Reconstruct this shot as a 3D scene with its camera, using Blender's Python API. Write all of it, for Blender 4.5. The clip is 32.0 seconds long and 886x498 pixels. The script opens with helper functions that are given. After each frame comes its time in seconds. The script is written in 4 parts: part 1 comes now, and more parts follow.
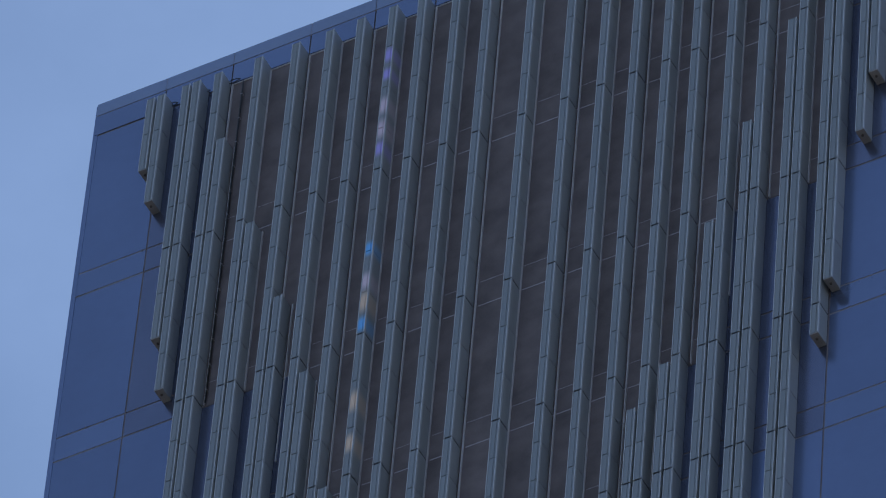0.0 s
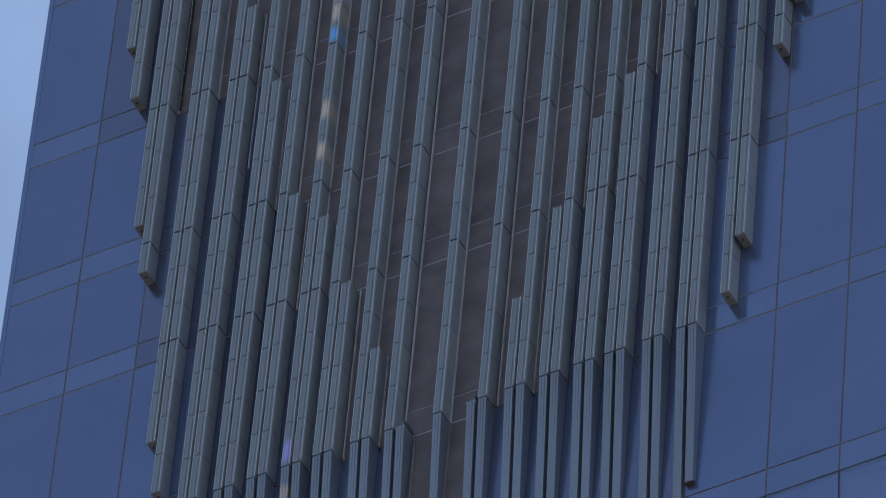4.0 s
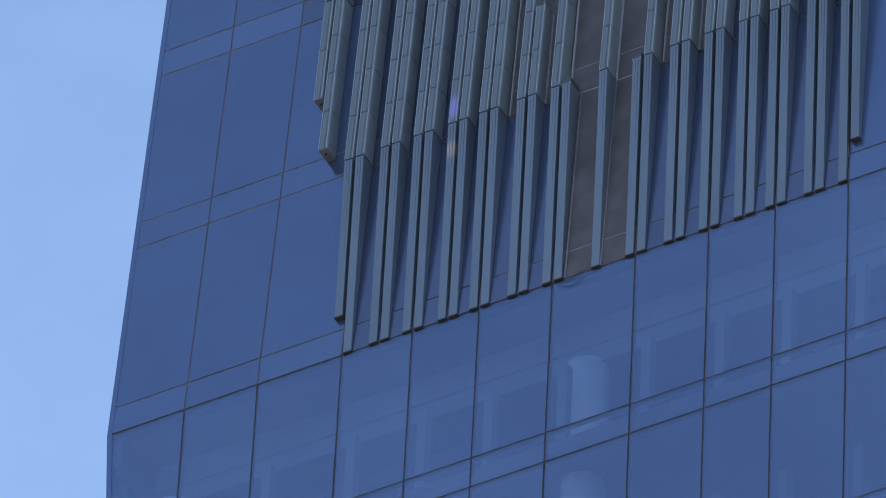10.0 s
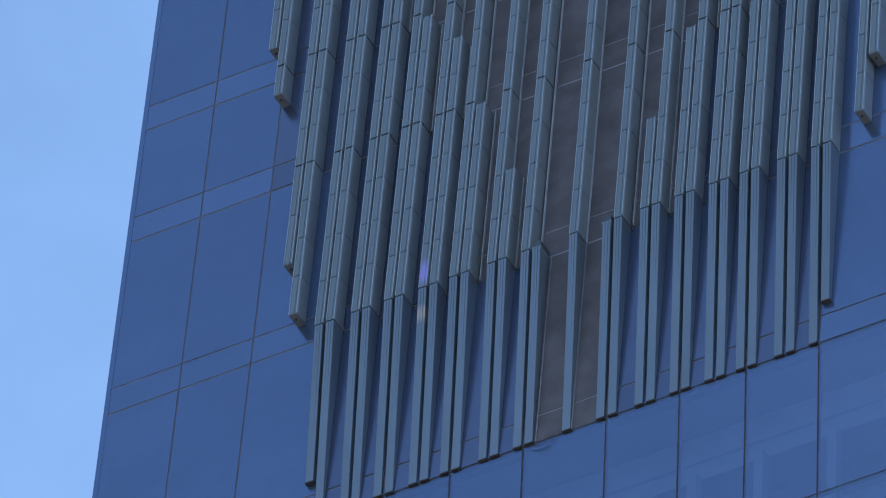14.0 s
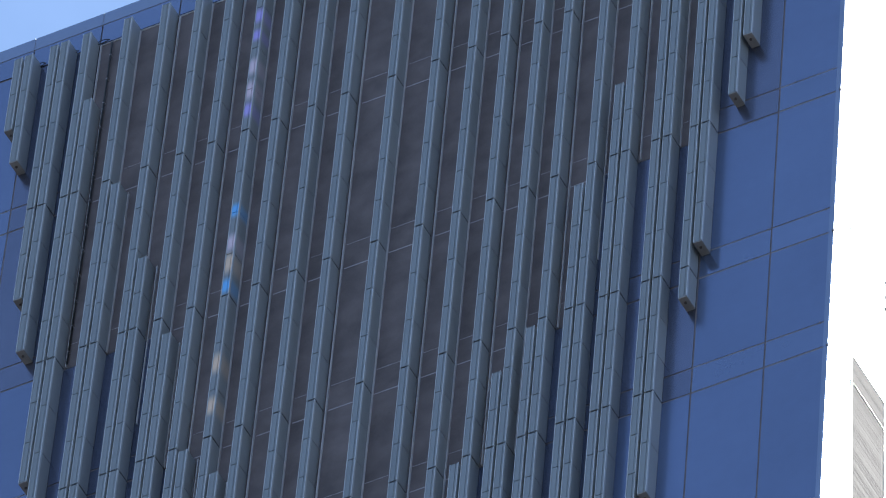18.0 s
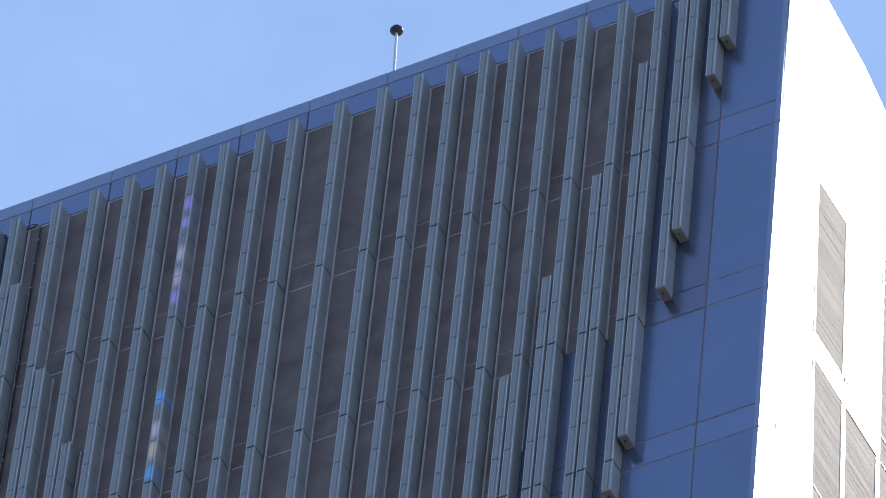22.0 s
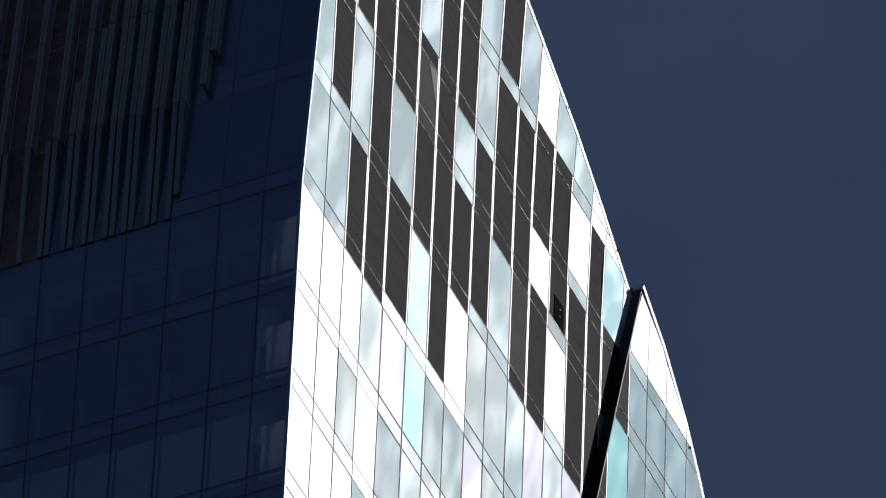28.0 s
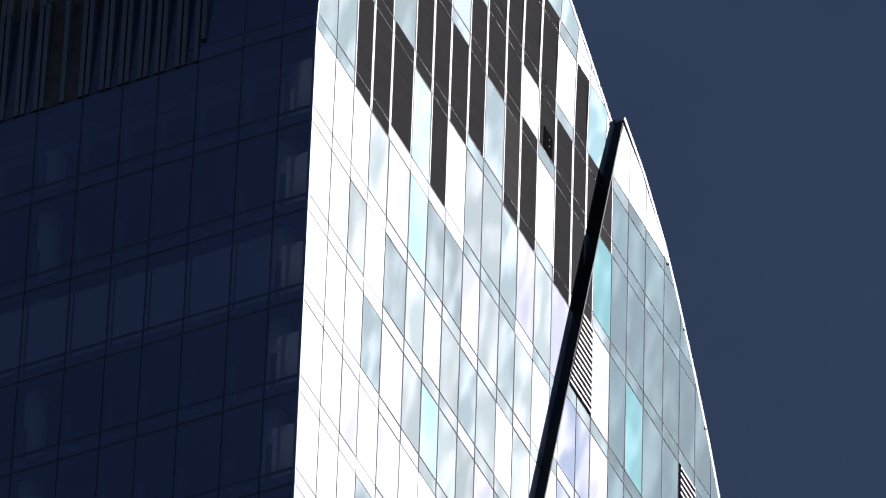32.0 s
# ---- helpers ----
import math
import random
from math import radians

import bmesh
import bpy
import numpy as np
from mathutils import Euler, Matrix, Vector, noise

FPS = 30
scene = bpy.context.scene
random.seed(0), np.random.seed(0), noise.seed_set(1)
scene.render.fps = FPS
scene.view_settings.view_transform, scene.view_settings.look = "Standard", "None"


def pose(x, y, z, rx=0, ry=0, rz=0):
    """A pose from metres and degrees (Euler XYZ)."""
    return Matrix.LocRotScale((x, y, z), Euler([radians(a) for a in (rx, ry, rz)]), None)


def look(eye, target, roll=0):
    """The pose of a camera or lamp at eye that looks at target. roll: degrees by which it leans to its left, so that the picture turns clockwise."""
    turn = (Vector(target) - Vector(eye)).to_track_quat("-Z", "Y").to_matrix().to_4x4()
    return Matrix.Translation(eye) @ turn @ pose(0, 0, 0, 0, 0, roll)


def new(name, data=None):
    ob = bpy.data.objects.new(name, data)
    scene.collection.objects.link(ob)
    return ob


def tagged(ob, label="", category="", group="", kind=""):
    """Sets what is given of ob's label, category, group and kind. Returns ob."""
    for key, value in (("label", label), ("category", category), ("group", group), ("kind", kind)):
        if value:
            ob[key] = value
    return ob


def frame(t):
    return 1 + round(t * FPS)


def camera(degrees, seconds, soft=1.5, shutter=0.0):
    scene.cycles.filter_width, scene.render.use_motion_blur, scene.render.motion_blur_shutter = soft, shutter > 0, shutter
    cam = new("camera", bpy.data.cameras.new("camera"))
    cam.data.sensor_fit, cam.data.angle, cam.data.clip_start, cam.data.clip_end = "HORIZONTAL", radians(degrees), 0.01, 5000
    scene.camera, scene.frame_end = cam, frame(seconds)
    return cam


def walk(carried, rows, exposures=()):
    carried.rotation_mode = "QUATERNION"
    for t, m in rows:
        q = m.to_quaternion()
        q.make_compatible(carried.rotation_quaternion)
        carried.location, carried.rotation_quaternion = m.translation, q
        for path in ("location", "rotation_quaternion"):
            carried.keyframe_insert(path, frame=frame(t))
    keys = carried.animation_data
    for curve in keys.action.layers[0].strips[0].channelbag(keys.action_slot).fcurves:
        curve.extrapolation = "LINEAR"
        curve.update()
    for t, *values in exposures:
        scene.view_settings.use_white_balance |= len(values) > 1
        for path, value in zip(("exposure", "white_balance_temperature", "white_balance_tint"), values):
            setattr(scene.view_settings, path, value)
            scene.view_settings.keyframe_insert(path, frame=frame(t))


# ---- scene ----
cam = camera(4.95543, 32.0, soft=1.15)
PATH = [
    (0.0, pose(44.224, -92.457, 98.461, 137.5046, -1.6152, 27.9217)),
    (0.5, pose(44.077, -92.361, 98.263, 137.4149, -1.7683, 27.7257)),
    (1.0, pose(44.089, -92.234, 98.289, 137.0499, -1.7695, 27.7413)),
    (1.5, pose(44.104, -92.326, 98.249, 136.7804, -1.7232, 27.6962)),
    (2.0, pose(44.253, -92.405, 98.268, 136.5632, -1.7480, 27.6469)),
    (2.5, pose(44.127, -92.567, 98.357, 136.2428, -1.6809, 27.6090)),
    (4.5, pose(45.534, -93.242, 95.698, 136.1192, -1.9511, 27.7579)),
    (5.0, pose(45.535, -93.227, 95.825, 135.7403, -1.9689, 27.8008)),
    (5.5, pose(45.489, -93.216, 95.603, 135.4713, -2.0676, 27.7251)),
    (6.0, pose(45.205, -93.784, 95.404, 135.1283, -1.9015, 27.6408)),
    (6.5, pose(45.151, -94.162, 95.359, 134.7230, -1.8452, 27.6184)),
    (7.0, pose(45.036, -94.151, 95.298, 134.3815, -1.9515, 27.6522)),
    (7.5, pose(44.862, -94.523, 95.241, 134.0757, -1.9745, 27.7980)),
    (8.0, pose(45.059, -94.254, 95.453, 133.8951, -2.1108, 28.0850)),
    (8.5, pose(45.384, -93.834, 95.704, 133.8833, -2.2856, 28.3197)),
    (9.0, pose(45.196, -94.072, 95.596, 133.9832, -2.2821, 28.3072)),
    (9.5, pose(45.266, -93.974, 95.589, 134.1078, -2.3337, 28.3645)),
    (10.0, pose(45.295, -94.204, 95.757, 134.0736, -2.2592, 28.3611)),
    (10.5, pose(45.203, -94.015, 95.549, 134.2770, -2.2788, 28.4537)),
    (11.0, pose(45.169, -94.336, 95.619, 134.3182, -2.2547, 28.6829)),
    (11.5, pose(45.128, -94.268, 95.453, 134.4622, -2.3485, 28.8233)),
    (12.0, pose(45.180, -94.194, 95.622, 134.5471, -2.3694, 28.8228)),
    (12.5, pose(45.342, -93.687, 95.742, 134.7318, -2.5062, 28.8911)),
    (13.0, pose(45.439, -93.790, 95.787, 134.7383, -2.4609, 28.7705)),
    (13.5, pose(45.353, -93.554, 95.769, 134.8809, -2.2753, 28.6612)),
    (14.0, pose(45.377, -93.944, 95.899, 135.0018, -1.9743, 28.5139)),
    (14.5, pose(45.334, -93.874, 95.899, 135.3361, -1.9057, 28.4085)),
    (16.5, pose(43.127, -91.742, 97.719, 136.3847, -1.7062, 27.3233)),
    (17.0, pose(43.612, -90.170, 98.578, 136.9945, -1.8315, 27.5529)),
    (17.5, pose(43.391, -90.234, 98.235, 137.5850, -1.7399, 27.1442)),
    (18.0, pose(43.976, -89.708, 99.327, 137.8003, -1.8011, 27.1997)),
    (18.5, pose(43.963, -89.657, 99.190, 138.1195, -1.9377, 26.9539)),
    (19.0, pose(44.275, -89.701, 99.564, 138.3541, -2.1480, 26.8050)),
    (19.5, pose(44.356, -89.187, 99.841, 138.7842, -2.2873, 26.7379)),
    (20.0, pose(44.245, -89.256, 99.757, 139.0637, -2.2690, 26.5665)),
    (20.5, pose(44.133, -89.111, 99.540, 139.2249, -2.2146, 26.4862)),
    (21.0, pose(44.193, -89.226, 99.562, 139.1444, -2.2013, 26.4818)),
    (21.5, pose(44.226, -89.390, 99.659, 138.9728, -2.1735, 26.4330)),
    (22.0, pose(44.119, -89.018, 99.486, 139.0144, -2.2356, 26.3332)),
    (22.5, pose(44.089, -89.288, 99.454, 138.8316, -2.1382, 26.2922)),
    (23.0, pose(44.111, -89.039, 99.460, 138.7303, -2.2287, 25.9776)),
    (23.5, pose(44.762, -88.831, 99.356, 138.2889, -2.0956, 25.4987)),
    (24.0, pose(45.379, -88.567, 98.541, 137.9903, -2.1042, 25.0955)),
    (24.5, pose(46.482, -88.852, 97.709, 137.4812, -2.1706, 24.9255)),
    (25.0, pose(46.200, -88.758, 97.963, 137.0853, -1.9409, 24.6397)),
    (25.1, pose(46.275, -88.733, 97.745, 137.0834, -1.9649, 24.6128)),
    (25.2, pose(46.675, -89.527, 96.815, 137.0340, -1.9406, 24.6123)),
    (25.3, pose(47.342, -90.850, 95.265, 136.9872, -1.9158, 24.6153)),
    (25.4, pose(48.275, -92.702, 93.094, 136.9380, -1.8937, 24.6096)),
    (25.5, pose(49.442, -95.018, 90.381, 136.8812, -1.8778, 24.5832)),
    (25.6, pose(50.643, -97.399, 87.591, 136.8186, -1.8738, 24.5272)),
    (25.7, pose(51.843, -99.781, 84.800, 136.7537, -1.8794, 24.4498)),
    (25.8, pose(53.044, -102.163, 82.010, 136.6837, -1.8861, 24.3641)),
    (25.9, pose(54.244, -104.544, 79.219, 136.6061, -1.8852, 24.2834)),
    (26.0, pose(55.445, -106.926, 76.429, 136.5180, -1.8682, 24.2210)),
    (26.1, pose(56.647, -109.391, 73.712, 136.4144, -1.8287, 24.1800)),
    (26.2, pose(57.849, -111.856, 70.996, 136.2971, -1.7726, 24.1516)),
    (26.3, pose(59.051, -114.321, 68.280, 136.1738, -1.7092, 24.1310)),
    (26.4, pose(60.253, -116.786, 65.564, 136.0521, -1.6479, 24.1136)),
    (26.5, pose(61.455, -119.252, 62.848, 135.9398, -1.5982, 24.0947)),
    (26.6, pose(62.657, -121.717, 60.132, 135.8414, -1.5633, 24.0757)),
    (26.7, pose(63.859, -124.182, 57.416, 135.7552, -1.5393, 24.0609)),
    (26.8, pose(65.061, -126.647, 54.700, 135.6798, -1.5252, 24.0498)),
    (26.9, pose(66.263, -129.113, 51.983, 135.6139, -1.5201, 24.0421)),
    (27.0, pose(67.465, -131.578, 49.267, 135.5560, -1.5229, 24.0372)),
    (27.1, pose(68.667, -134.043, 46.551, 135.5047, -1.5326, 24.0346)),
    (27.2, pose(69.869, -136.508, 43.835, 135.4585, -1.5483, 24.0340)),
    (27.3, pose(71.071, -138.973, 41.119, 135.4161, -1.5690, 24.0348)),
    (27.4, pose(72.273, -141.439, 38.403, 135.3761, -1.5937, 24.0366)),
    (27.5, pose(73.475, -143.904, 35.687, 135.3370, -1.6214, 24.0389)),
    (27.6, pose(74.677, -146.369, 32.971, 135.2974, -1.6510, 24.0413)),
    (27.7, pose(75.879, -148.834, 30.254, 135.2559, -1.6817, 24.0433)),
    (27.8, pose(77.081, -151.300, 27.538, 135.2111, -1.7124, 24.0444)),
    (27.9, pose(78.283, -153.765, 24.822, 135.1615, -1.7421, 24.0442)),
    (28.0, pose(79.485, -156.230, 22.106, 135.1058, -1.7698, 24.0422)),
    (28.1, pose(80.687, -158.695, 19.390, 135.0426, -1.7945, 24.0380)),
    (28.2, pose(81.889, -161.161, 16.674, 134.9703, -1.8153, 24.0310)),
    (28.3, pose(83.091, -163.626, 13.958, 134.8877, -1.8312, 24.0209)),
    (28.4, pose(84.293, -166.091, 11.242, 134.7933, -1.8411, 24.0072)),
    (28.5, pose(85.493, -168.551, 8.531, 134.6856, -1.8440, 23.9893)),
    (28.6, pose(86.544, -170.706, 6.157, 134.5603, -1.8437, 23.9666)),
    (28.7, pose(87.361, -172.383, 4.310, 134.4219, -1.8432, 23.9404)),
    (28.8, pose(87.945, -173.580, 2.991, 134.2823, -1.8409, 23.9138)),
    (28.9, pose(88.295, -174.298, 2.199, 134.1533, -1.8349, 23.8895)),
    (29.0, pose(89.007, -175.030, 1.406, 134.0283, -1.8216, 23.9641)),
    (29.5, pose(88.206, -174.400, 1.912, 133.7885, -1.6023, 23.9130)),
    (30.0, pose(88.684, -174.887, 1.774, 133.6888, -1.7247, 23.7938)),
    (30.5, pose(87.858, -173.940, 2.376, 133.8367, -1.5694, 23.8501)),
    (31.0, pose(87.953, -173.962, 2.376, 133.8775, -1.6037, 23.8644)),
    (31.5, pose(88.275, -174.363, 2.033, 133.9361, -1.5915, 23.9928)),
    (32.0, pose(88.045, -174.465, 2.282, 134.1326, -1.4485, 24.3023)),
]

EXPOSURE = [(0.0, -0.17, 6500, 10), (2.5, -0.14, 6600, 10), (5.0, 0.2, 7200, 10), (7.0, 0.22, 7000, 10), (9.0, 0.3, 6550, 9), (10.0, 0.32, 6350, 7), (11.0, 0.35, 6000, 4), (12.0, 0.34, 5900, 3), (14.5, 0.35, 5900, 3), (18.0, 0.45, 6250, 8), (19.5, 0.45, 6500, 10), (22.3, 0.45, 6500, 10), (22.7, -0.4, 6450, 11),
            (23.0, -1.25, 6400, 12), (23.5, -1.72, 6350, 13), (24.0, -1.95, 6350, 13), (24.5, -2.2, 6350, 14), (24.8, -2.75, 6250, 15), (25.0, -3.15, 6250, 15), (25.5, -3.22, 6250, 16), (26.5, -3.27, 6250, 16), (27.5, -3.2, 6200, 15), (29.0, -3.05, 6000, 18), (32.0, -3.05, 6000, 18)]
walk(cam, PATH, EXPOSURE)

# ---- world, sun ----
SUN_DIR = Vector((0.456, 0.592, 0.665)).normalized()
world = bpy.data.worlds.new("sky")
scene.world = world
world.use_nodes = True
wn = world.node_tree.nodes
wl = world.node_tree.links
wn.clear()
w_out = wn.new("ShaderNodeOutputWorld")
w_bg = wn.new("ShaderNodeBackground")
w_sky = wn.new("ShaderNodeTexSky")
w_sky.sky_type = 'NISHITA'
w_sky.sun_disc = False
w_sky.sun_elevation = math.asin(SUN_DIR.z)
w_sky.sun_rotation = math.atan2(SUN_DIR.x, SUN_DIR.y)
w_sky.altitude = 100
w_sky.air_density = 1.0
w_sky.dust_density = 0.4
w_sky.ozone_density = 3.0
w_bg.inputs["Strength"].default_value = 0.15
w_tc = wn.new("ShaderNodeTexCoord")
w_map = wn.new("ShaderNodeMapping")
w_map.inputs["Scale"].default_value = (16, 16, 22)
w_noise = wn.new("ShaderNodeTexNoise")
w_noise.inputs["Scale"].default_value = 1.0
w_noise.inputs["Detail"].default_value = 6
w_noise.inputs["Roughness"].default_value = 0.55
w_rng = wn.new("ShaderNodeMapRange")
w_rng.inputs["From Min"].default_value = 0.30
w_rng.inputs["From Max"].default_value = 0.78
w_rng.inputs["To Min"].default_value = 0.22
w_rng.inputs["To Max"].default_value = 0.60
w_mix = wn.new("ShaderNodeMixRGB")
w_mix.inputs["Color2"].default_value = (2.5, 3.7, 6.4, 1)
wl.new(w_tc.outputs["Generated"], w_map.inputs["Vector"])
wl.new(w_map.outputs[0], w_noise.inputs["Vector"])
wl.new(w_noise.outputs[0], w_rng.inputs["Value"])
wl.new(w_rng.outputs[0], w_mix.inputs["Fac"])
wl.new(w_sky.outputs[0], w_mix.inputs["Color1"])
wl.new(w_mix.outputs[0], w_bg.inputs[0])
wl.new(w_bg.outputs[0], w_out.inputs[0])

sun = new("sun", bpy.data.lights.new("sun", 'SUN'))
sun.data.energy = 4.5
sun.data.angle = radians(0.53)
sun.data.color = (1.0, 0.95, 0.88)
sun.matrix_world = look(SUN_DIR * 600, (0, 0, 0))


# ---- materials ----
def material(name):
    m = bpy.data.materials.new(name)
    m.use_nodes = True
    m.node_tree.nodes.clear()
    return m, m.node_tree.nodes, m.node_tree.links


def principled(name, color, rough=0.5, metal=0.0, vary=0.15, scale=3.0, fine=60.0, bump=0.02, random_tone=0.0, spec=0.5, coat=0.0, streak=0.0, dist=0.01, island=0.0):
    """A surface with broad stains, fine grain, some bump, and a tone of its own for each object."""
    m, n, l = material(name)
    out = n.new("ShaderNodeOutputMaterial")
    bs = n.new("ShaderNodeBsdfPrincipled")
    tc = n.new("ShaderNodeTexCoord")
    geo = n.new("ShaderNodeNewGeometry")
    mp = n.new("ShaderNodeMapping")
    mp.inputs["Scale"].default_value = (1, 1, 1 - 0.85 * streak)
    l.new(geo.outputs["Position"], mp.inputs["Vector"])
    broad = n.new("ShaderNodeTexNoise")
    broad.inputs["Scale"].default_value = scale
    broad.inputs["Detail"].default_value = 4
    l.new(mp.outputs[0], broad.inputs["Vector"])
    grain = n.new("ShaderNodeTexNoise")
    grain.inputs["Scale"].default_value = fine
    grain.inputs["Detail"].default_value = 2
    l.new(mp.outputs[0], grain.inputs["Vector"])
    add = n.new("ShaderNodeMath")
    add.operation = 'ADD'
    l.new(broad.outputs[0], add.inputs[0])
    half = n.new("ShaderNodeMath")
    half.operation = 'MULTIPLY'
    half.inputs[1].default_value = 0.35
    l.new(grain.outputs[0], half.inputs[0])
    l.new(half.outputs[0], add.inputs[1])
    rng = n.new("ShaderNodeMapRange")
    rng.inputs["From Min"].default_value = 0.35
    rng.inputs["From Max"].default_value = 1.0
    rng.inputs["To Min"].default_value = 1 - vary
    rng.inputs["To Max"].default_value = 1 + vary
    l.new(add.outputs[0], rng.inputs["Value"])
    oi = n.new("ShaderNodeObjectInfo")
    rnd = n.new("ShaderNodeMapRange")
    rnd.inputs["To Min"].default_value = 1 - random_tone
    rnd.inputs["To Max"].default_value = 1 + random_tone
    l.new(oi.outputs["Random"], rnd.inputs["Value"])
    mul = n.new("ShaderNodeMath")
    mul.operation = 'MULTIPLY'
    l.new(rng.outputs[0], mul.inputs[0])
    l.new(rnd.outputs[0], mul.inputs[1])
    if island:
        isl = n.new("ShaderNodeMapRange")
        isl.inputs["To Min"].default_value = 1 - island
        isl.inputs["To Max"].default_value = 1 + island
        l.new(geo.outputs["Random Per Island"], isl.inputs["Value"])
        also = n.new("ShaderNodeMath")
        also.operation = 'MULTIPLY'
        l.new(mul.outputs[0], also.inputs[0])
        l.new(isl.outputs[0], also.inputs[1])
        mul = also
    sc = n.new("ShaderNodeVectorMath")
    sc.operation = 'SCALE'
    sc.inputs[0].default_value = color[:3]
    l.new(mul.outputs[0], sc.inputs["Scale"])
    l.new(sc.outputs[0], bs.inputs["Base Color"])
    bs.inputs["Roughness"].default_value = rough
    bs.inputs["Metallic"].default_value = metal
    bs.inputs["Specular IOR Level"].default_value = spec
    bs.inputs["Coat Weight"].default_value = coat
    if bump:
        bp = n.new("ShaderNodeBump")
        bp.inputs["Strength"].default_value = bump
        bp.inputs["Distance"].default_value = dist
        l.new(add.outputs[0], bp.inputs["Height"])
        l.new(bp.outputs[0], bs.inputs["Normal"])
    l.new(bs.outputs[0], out.inputs[0])
    return m


def see_through(name, tint, clear, color, rough, seed_scale):
    """Coated window glass: a mirror-like coat over a tinted clear pane."""
    m, n, l = material(name)
    out = n.new("ShaderNodeOutputMaterial")
    mix = n.new("ShaderNodeMixShader")
    mix.inputs[0].default_value = clear
    gl = n.new("ShaderNodeBsdfGlossy")
    gl.inputs["Color"].default_value = (*color, 1)
    gl.inputs["Roughness"].default_value = rough
    tr = n.new("ShaderNodeBsdfTransparent")
    tr.inputs["Color"].default_value = (*tint, 1)
    geo = n.new("ShaderNodeNewGeometry")
    no = n.new("ShaderNodeTexNoise")
    no.inputs["Scale"].default_value = seed_scale
    no.inputs["Detail"].default_value = 3
    bp = n.new("ShaderNodeBump")
    bp.inputs["Strength"].default_value = 0.01
    bp.inputs["Distance"].default_value = 0.02
    l.new(geo.outputs["Position"], no.inputs["Vector"])
    l.new(no.outputs[0], bp.inputs["Height"])
    l.new(bp.outputs[0], gl.inputs["Normal"])
    l.new(gl.outputs[0], mix.inputs[1])
    l.new(tr.outputs[0], mix.inputs[2])
    l.new(mix.outputs[0], out.inputs[0])
    return m


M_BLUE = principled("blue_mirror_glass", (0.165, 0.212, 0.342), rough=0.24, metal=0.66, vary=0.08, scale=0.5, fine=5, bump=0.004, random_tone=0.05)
M_BLUE_BAND = principled("blue_spandrel_glass", (0.18, 0.228, 0.355), rough=0.14, metal=0.70, vary=0.08, scale=0.6, fine=6, bump=0.004, random_tone=0.05)
# Darker copy of the blue glass, painted for shade between the fins.
M_BLUE_SHADE = principled("shaded_blue_glass", (0.176, 0.192, 0.268), rough=0.26, metal=0.85, vary=0.10, scale=0.8, fine=5, bump=0.004, random_tone=0.06)
M_BLUE_TRIM = principled("pale_blue_edge_glass", (0.25, 0.295, 0.40), rough=0.25, metal=0.65, vary=0.10, scale=0.6, fine=9, bump=0.004)
M_CLEAR = see_through("blue_window_glass", (0.88, 0.94, 1.0), 0.64, (0.455, 0.515, 0.695), 0.03, 1.5)
M_END_GLASS = see_through("dark_tinted_glass", (0.50, 0.95, 0.85), 0.30, (0.06, 0.07, 0.08), 0.05, 1.5)
M_JOINT = principled("brown_sealant", (0.150, 0.124, 0.124), rough=0.8, vary=0.4, scale=2, bump=0.05)
M_JOINT_LOW = principled("dark_brown_sealant", (0.060, 0.047, 0.044), rough=0.8, vary=0.4, scale=2, bump=0.05)
M_DIRT = principled("dusty_sealant", (0.19, 0.172, 0.18), rough=0.85, vary=0.4, scale=2, bump=0.05)
M_CLEAT = principled("brown_steel_cleat", (0.085, 0.070, 0.066), rough=0.7, vary=0.3)
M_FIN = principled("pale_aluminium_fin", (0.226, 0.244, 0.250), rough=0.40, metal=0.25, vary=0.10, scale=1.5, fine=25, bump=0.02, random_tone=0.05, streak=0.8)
# Lighter copy of the fin metal, painted to brighten the shaded sides.
M_FIN_SIDE = principled("lightened_fin_side", (0.318, 0.332, 0.338), rough=0.45, metal=0.10, vary=0.10, scale=1.5, fine=25, bump=0.02, random_tone=0.05, streak=0.8)
M_SILL = principled("dull_steel_sill", (0.42, 0.385, 0.40), rough=0.5, metal=0.2, vary=0.2)
M_TRIM = principled("bright_fin_edge", (0.52, 0.54, 0.56), rough=0.4, metal=0.2, vary=0.10, scale=2)
M_WEDGE = principled("smooth_aluminium_wedge", (0.245, 0.272, 0.305), rough=0.34, metal=0.40, vary=0.10, scale=1.2, fine=25, bump=0.02, random_tone=0.05, streak=0.8)
M_END = principled("tan_end_cap", (0.26, 0.245, 0.235), rough=0.6, vary=0.25)
M_FIN_CAP = principled("dark_fin_core", (0.105, 0.108, 0.118), rough=0.6, vary=0.2)
# Its strong broad patches paint cloud reflections onto the brown louvres.
M_BROWN = principled("brown_louvre_metal", (0.190, 0.176, 0.222), rough=0.55, metal=0.2, vary=0.46, scale=0.9, fine=3, bump=0.0, random_tone=0.12, island=0.06)
M_RAIL = principled("pale_steel_rail", (0.64, 0.62, 0.63), rough=0.4, metal=0.1, vary=0.15)
M_GREYLV = principled("charcoal_louvre_metal", (0.0235, 0.0195, 0.0213), rough=0.6, metal=0.08, vary=0.20, scale=0.8, fine=40, bump=0.0, random_tone=0.06, spec=0.15, island=0.12)
M_OLIVELV = principled("olive_louvre_metal", (0.090, 0.080, 0.048), rough=0.6, metal=0.2, vary=0.25, scale=0.8, fine=40, bump=0.0, spec=0.3, island=0.2)


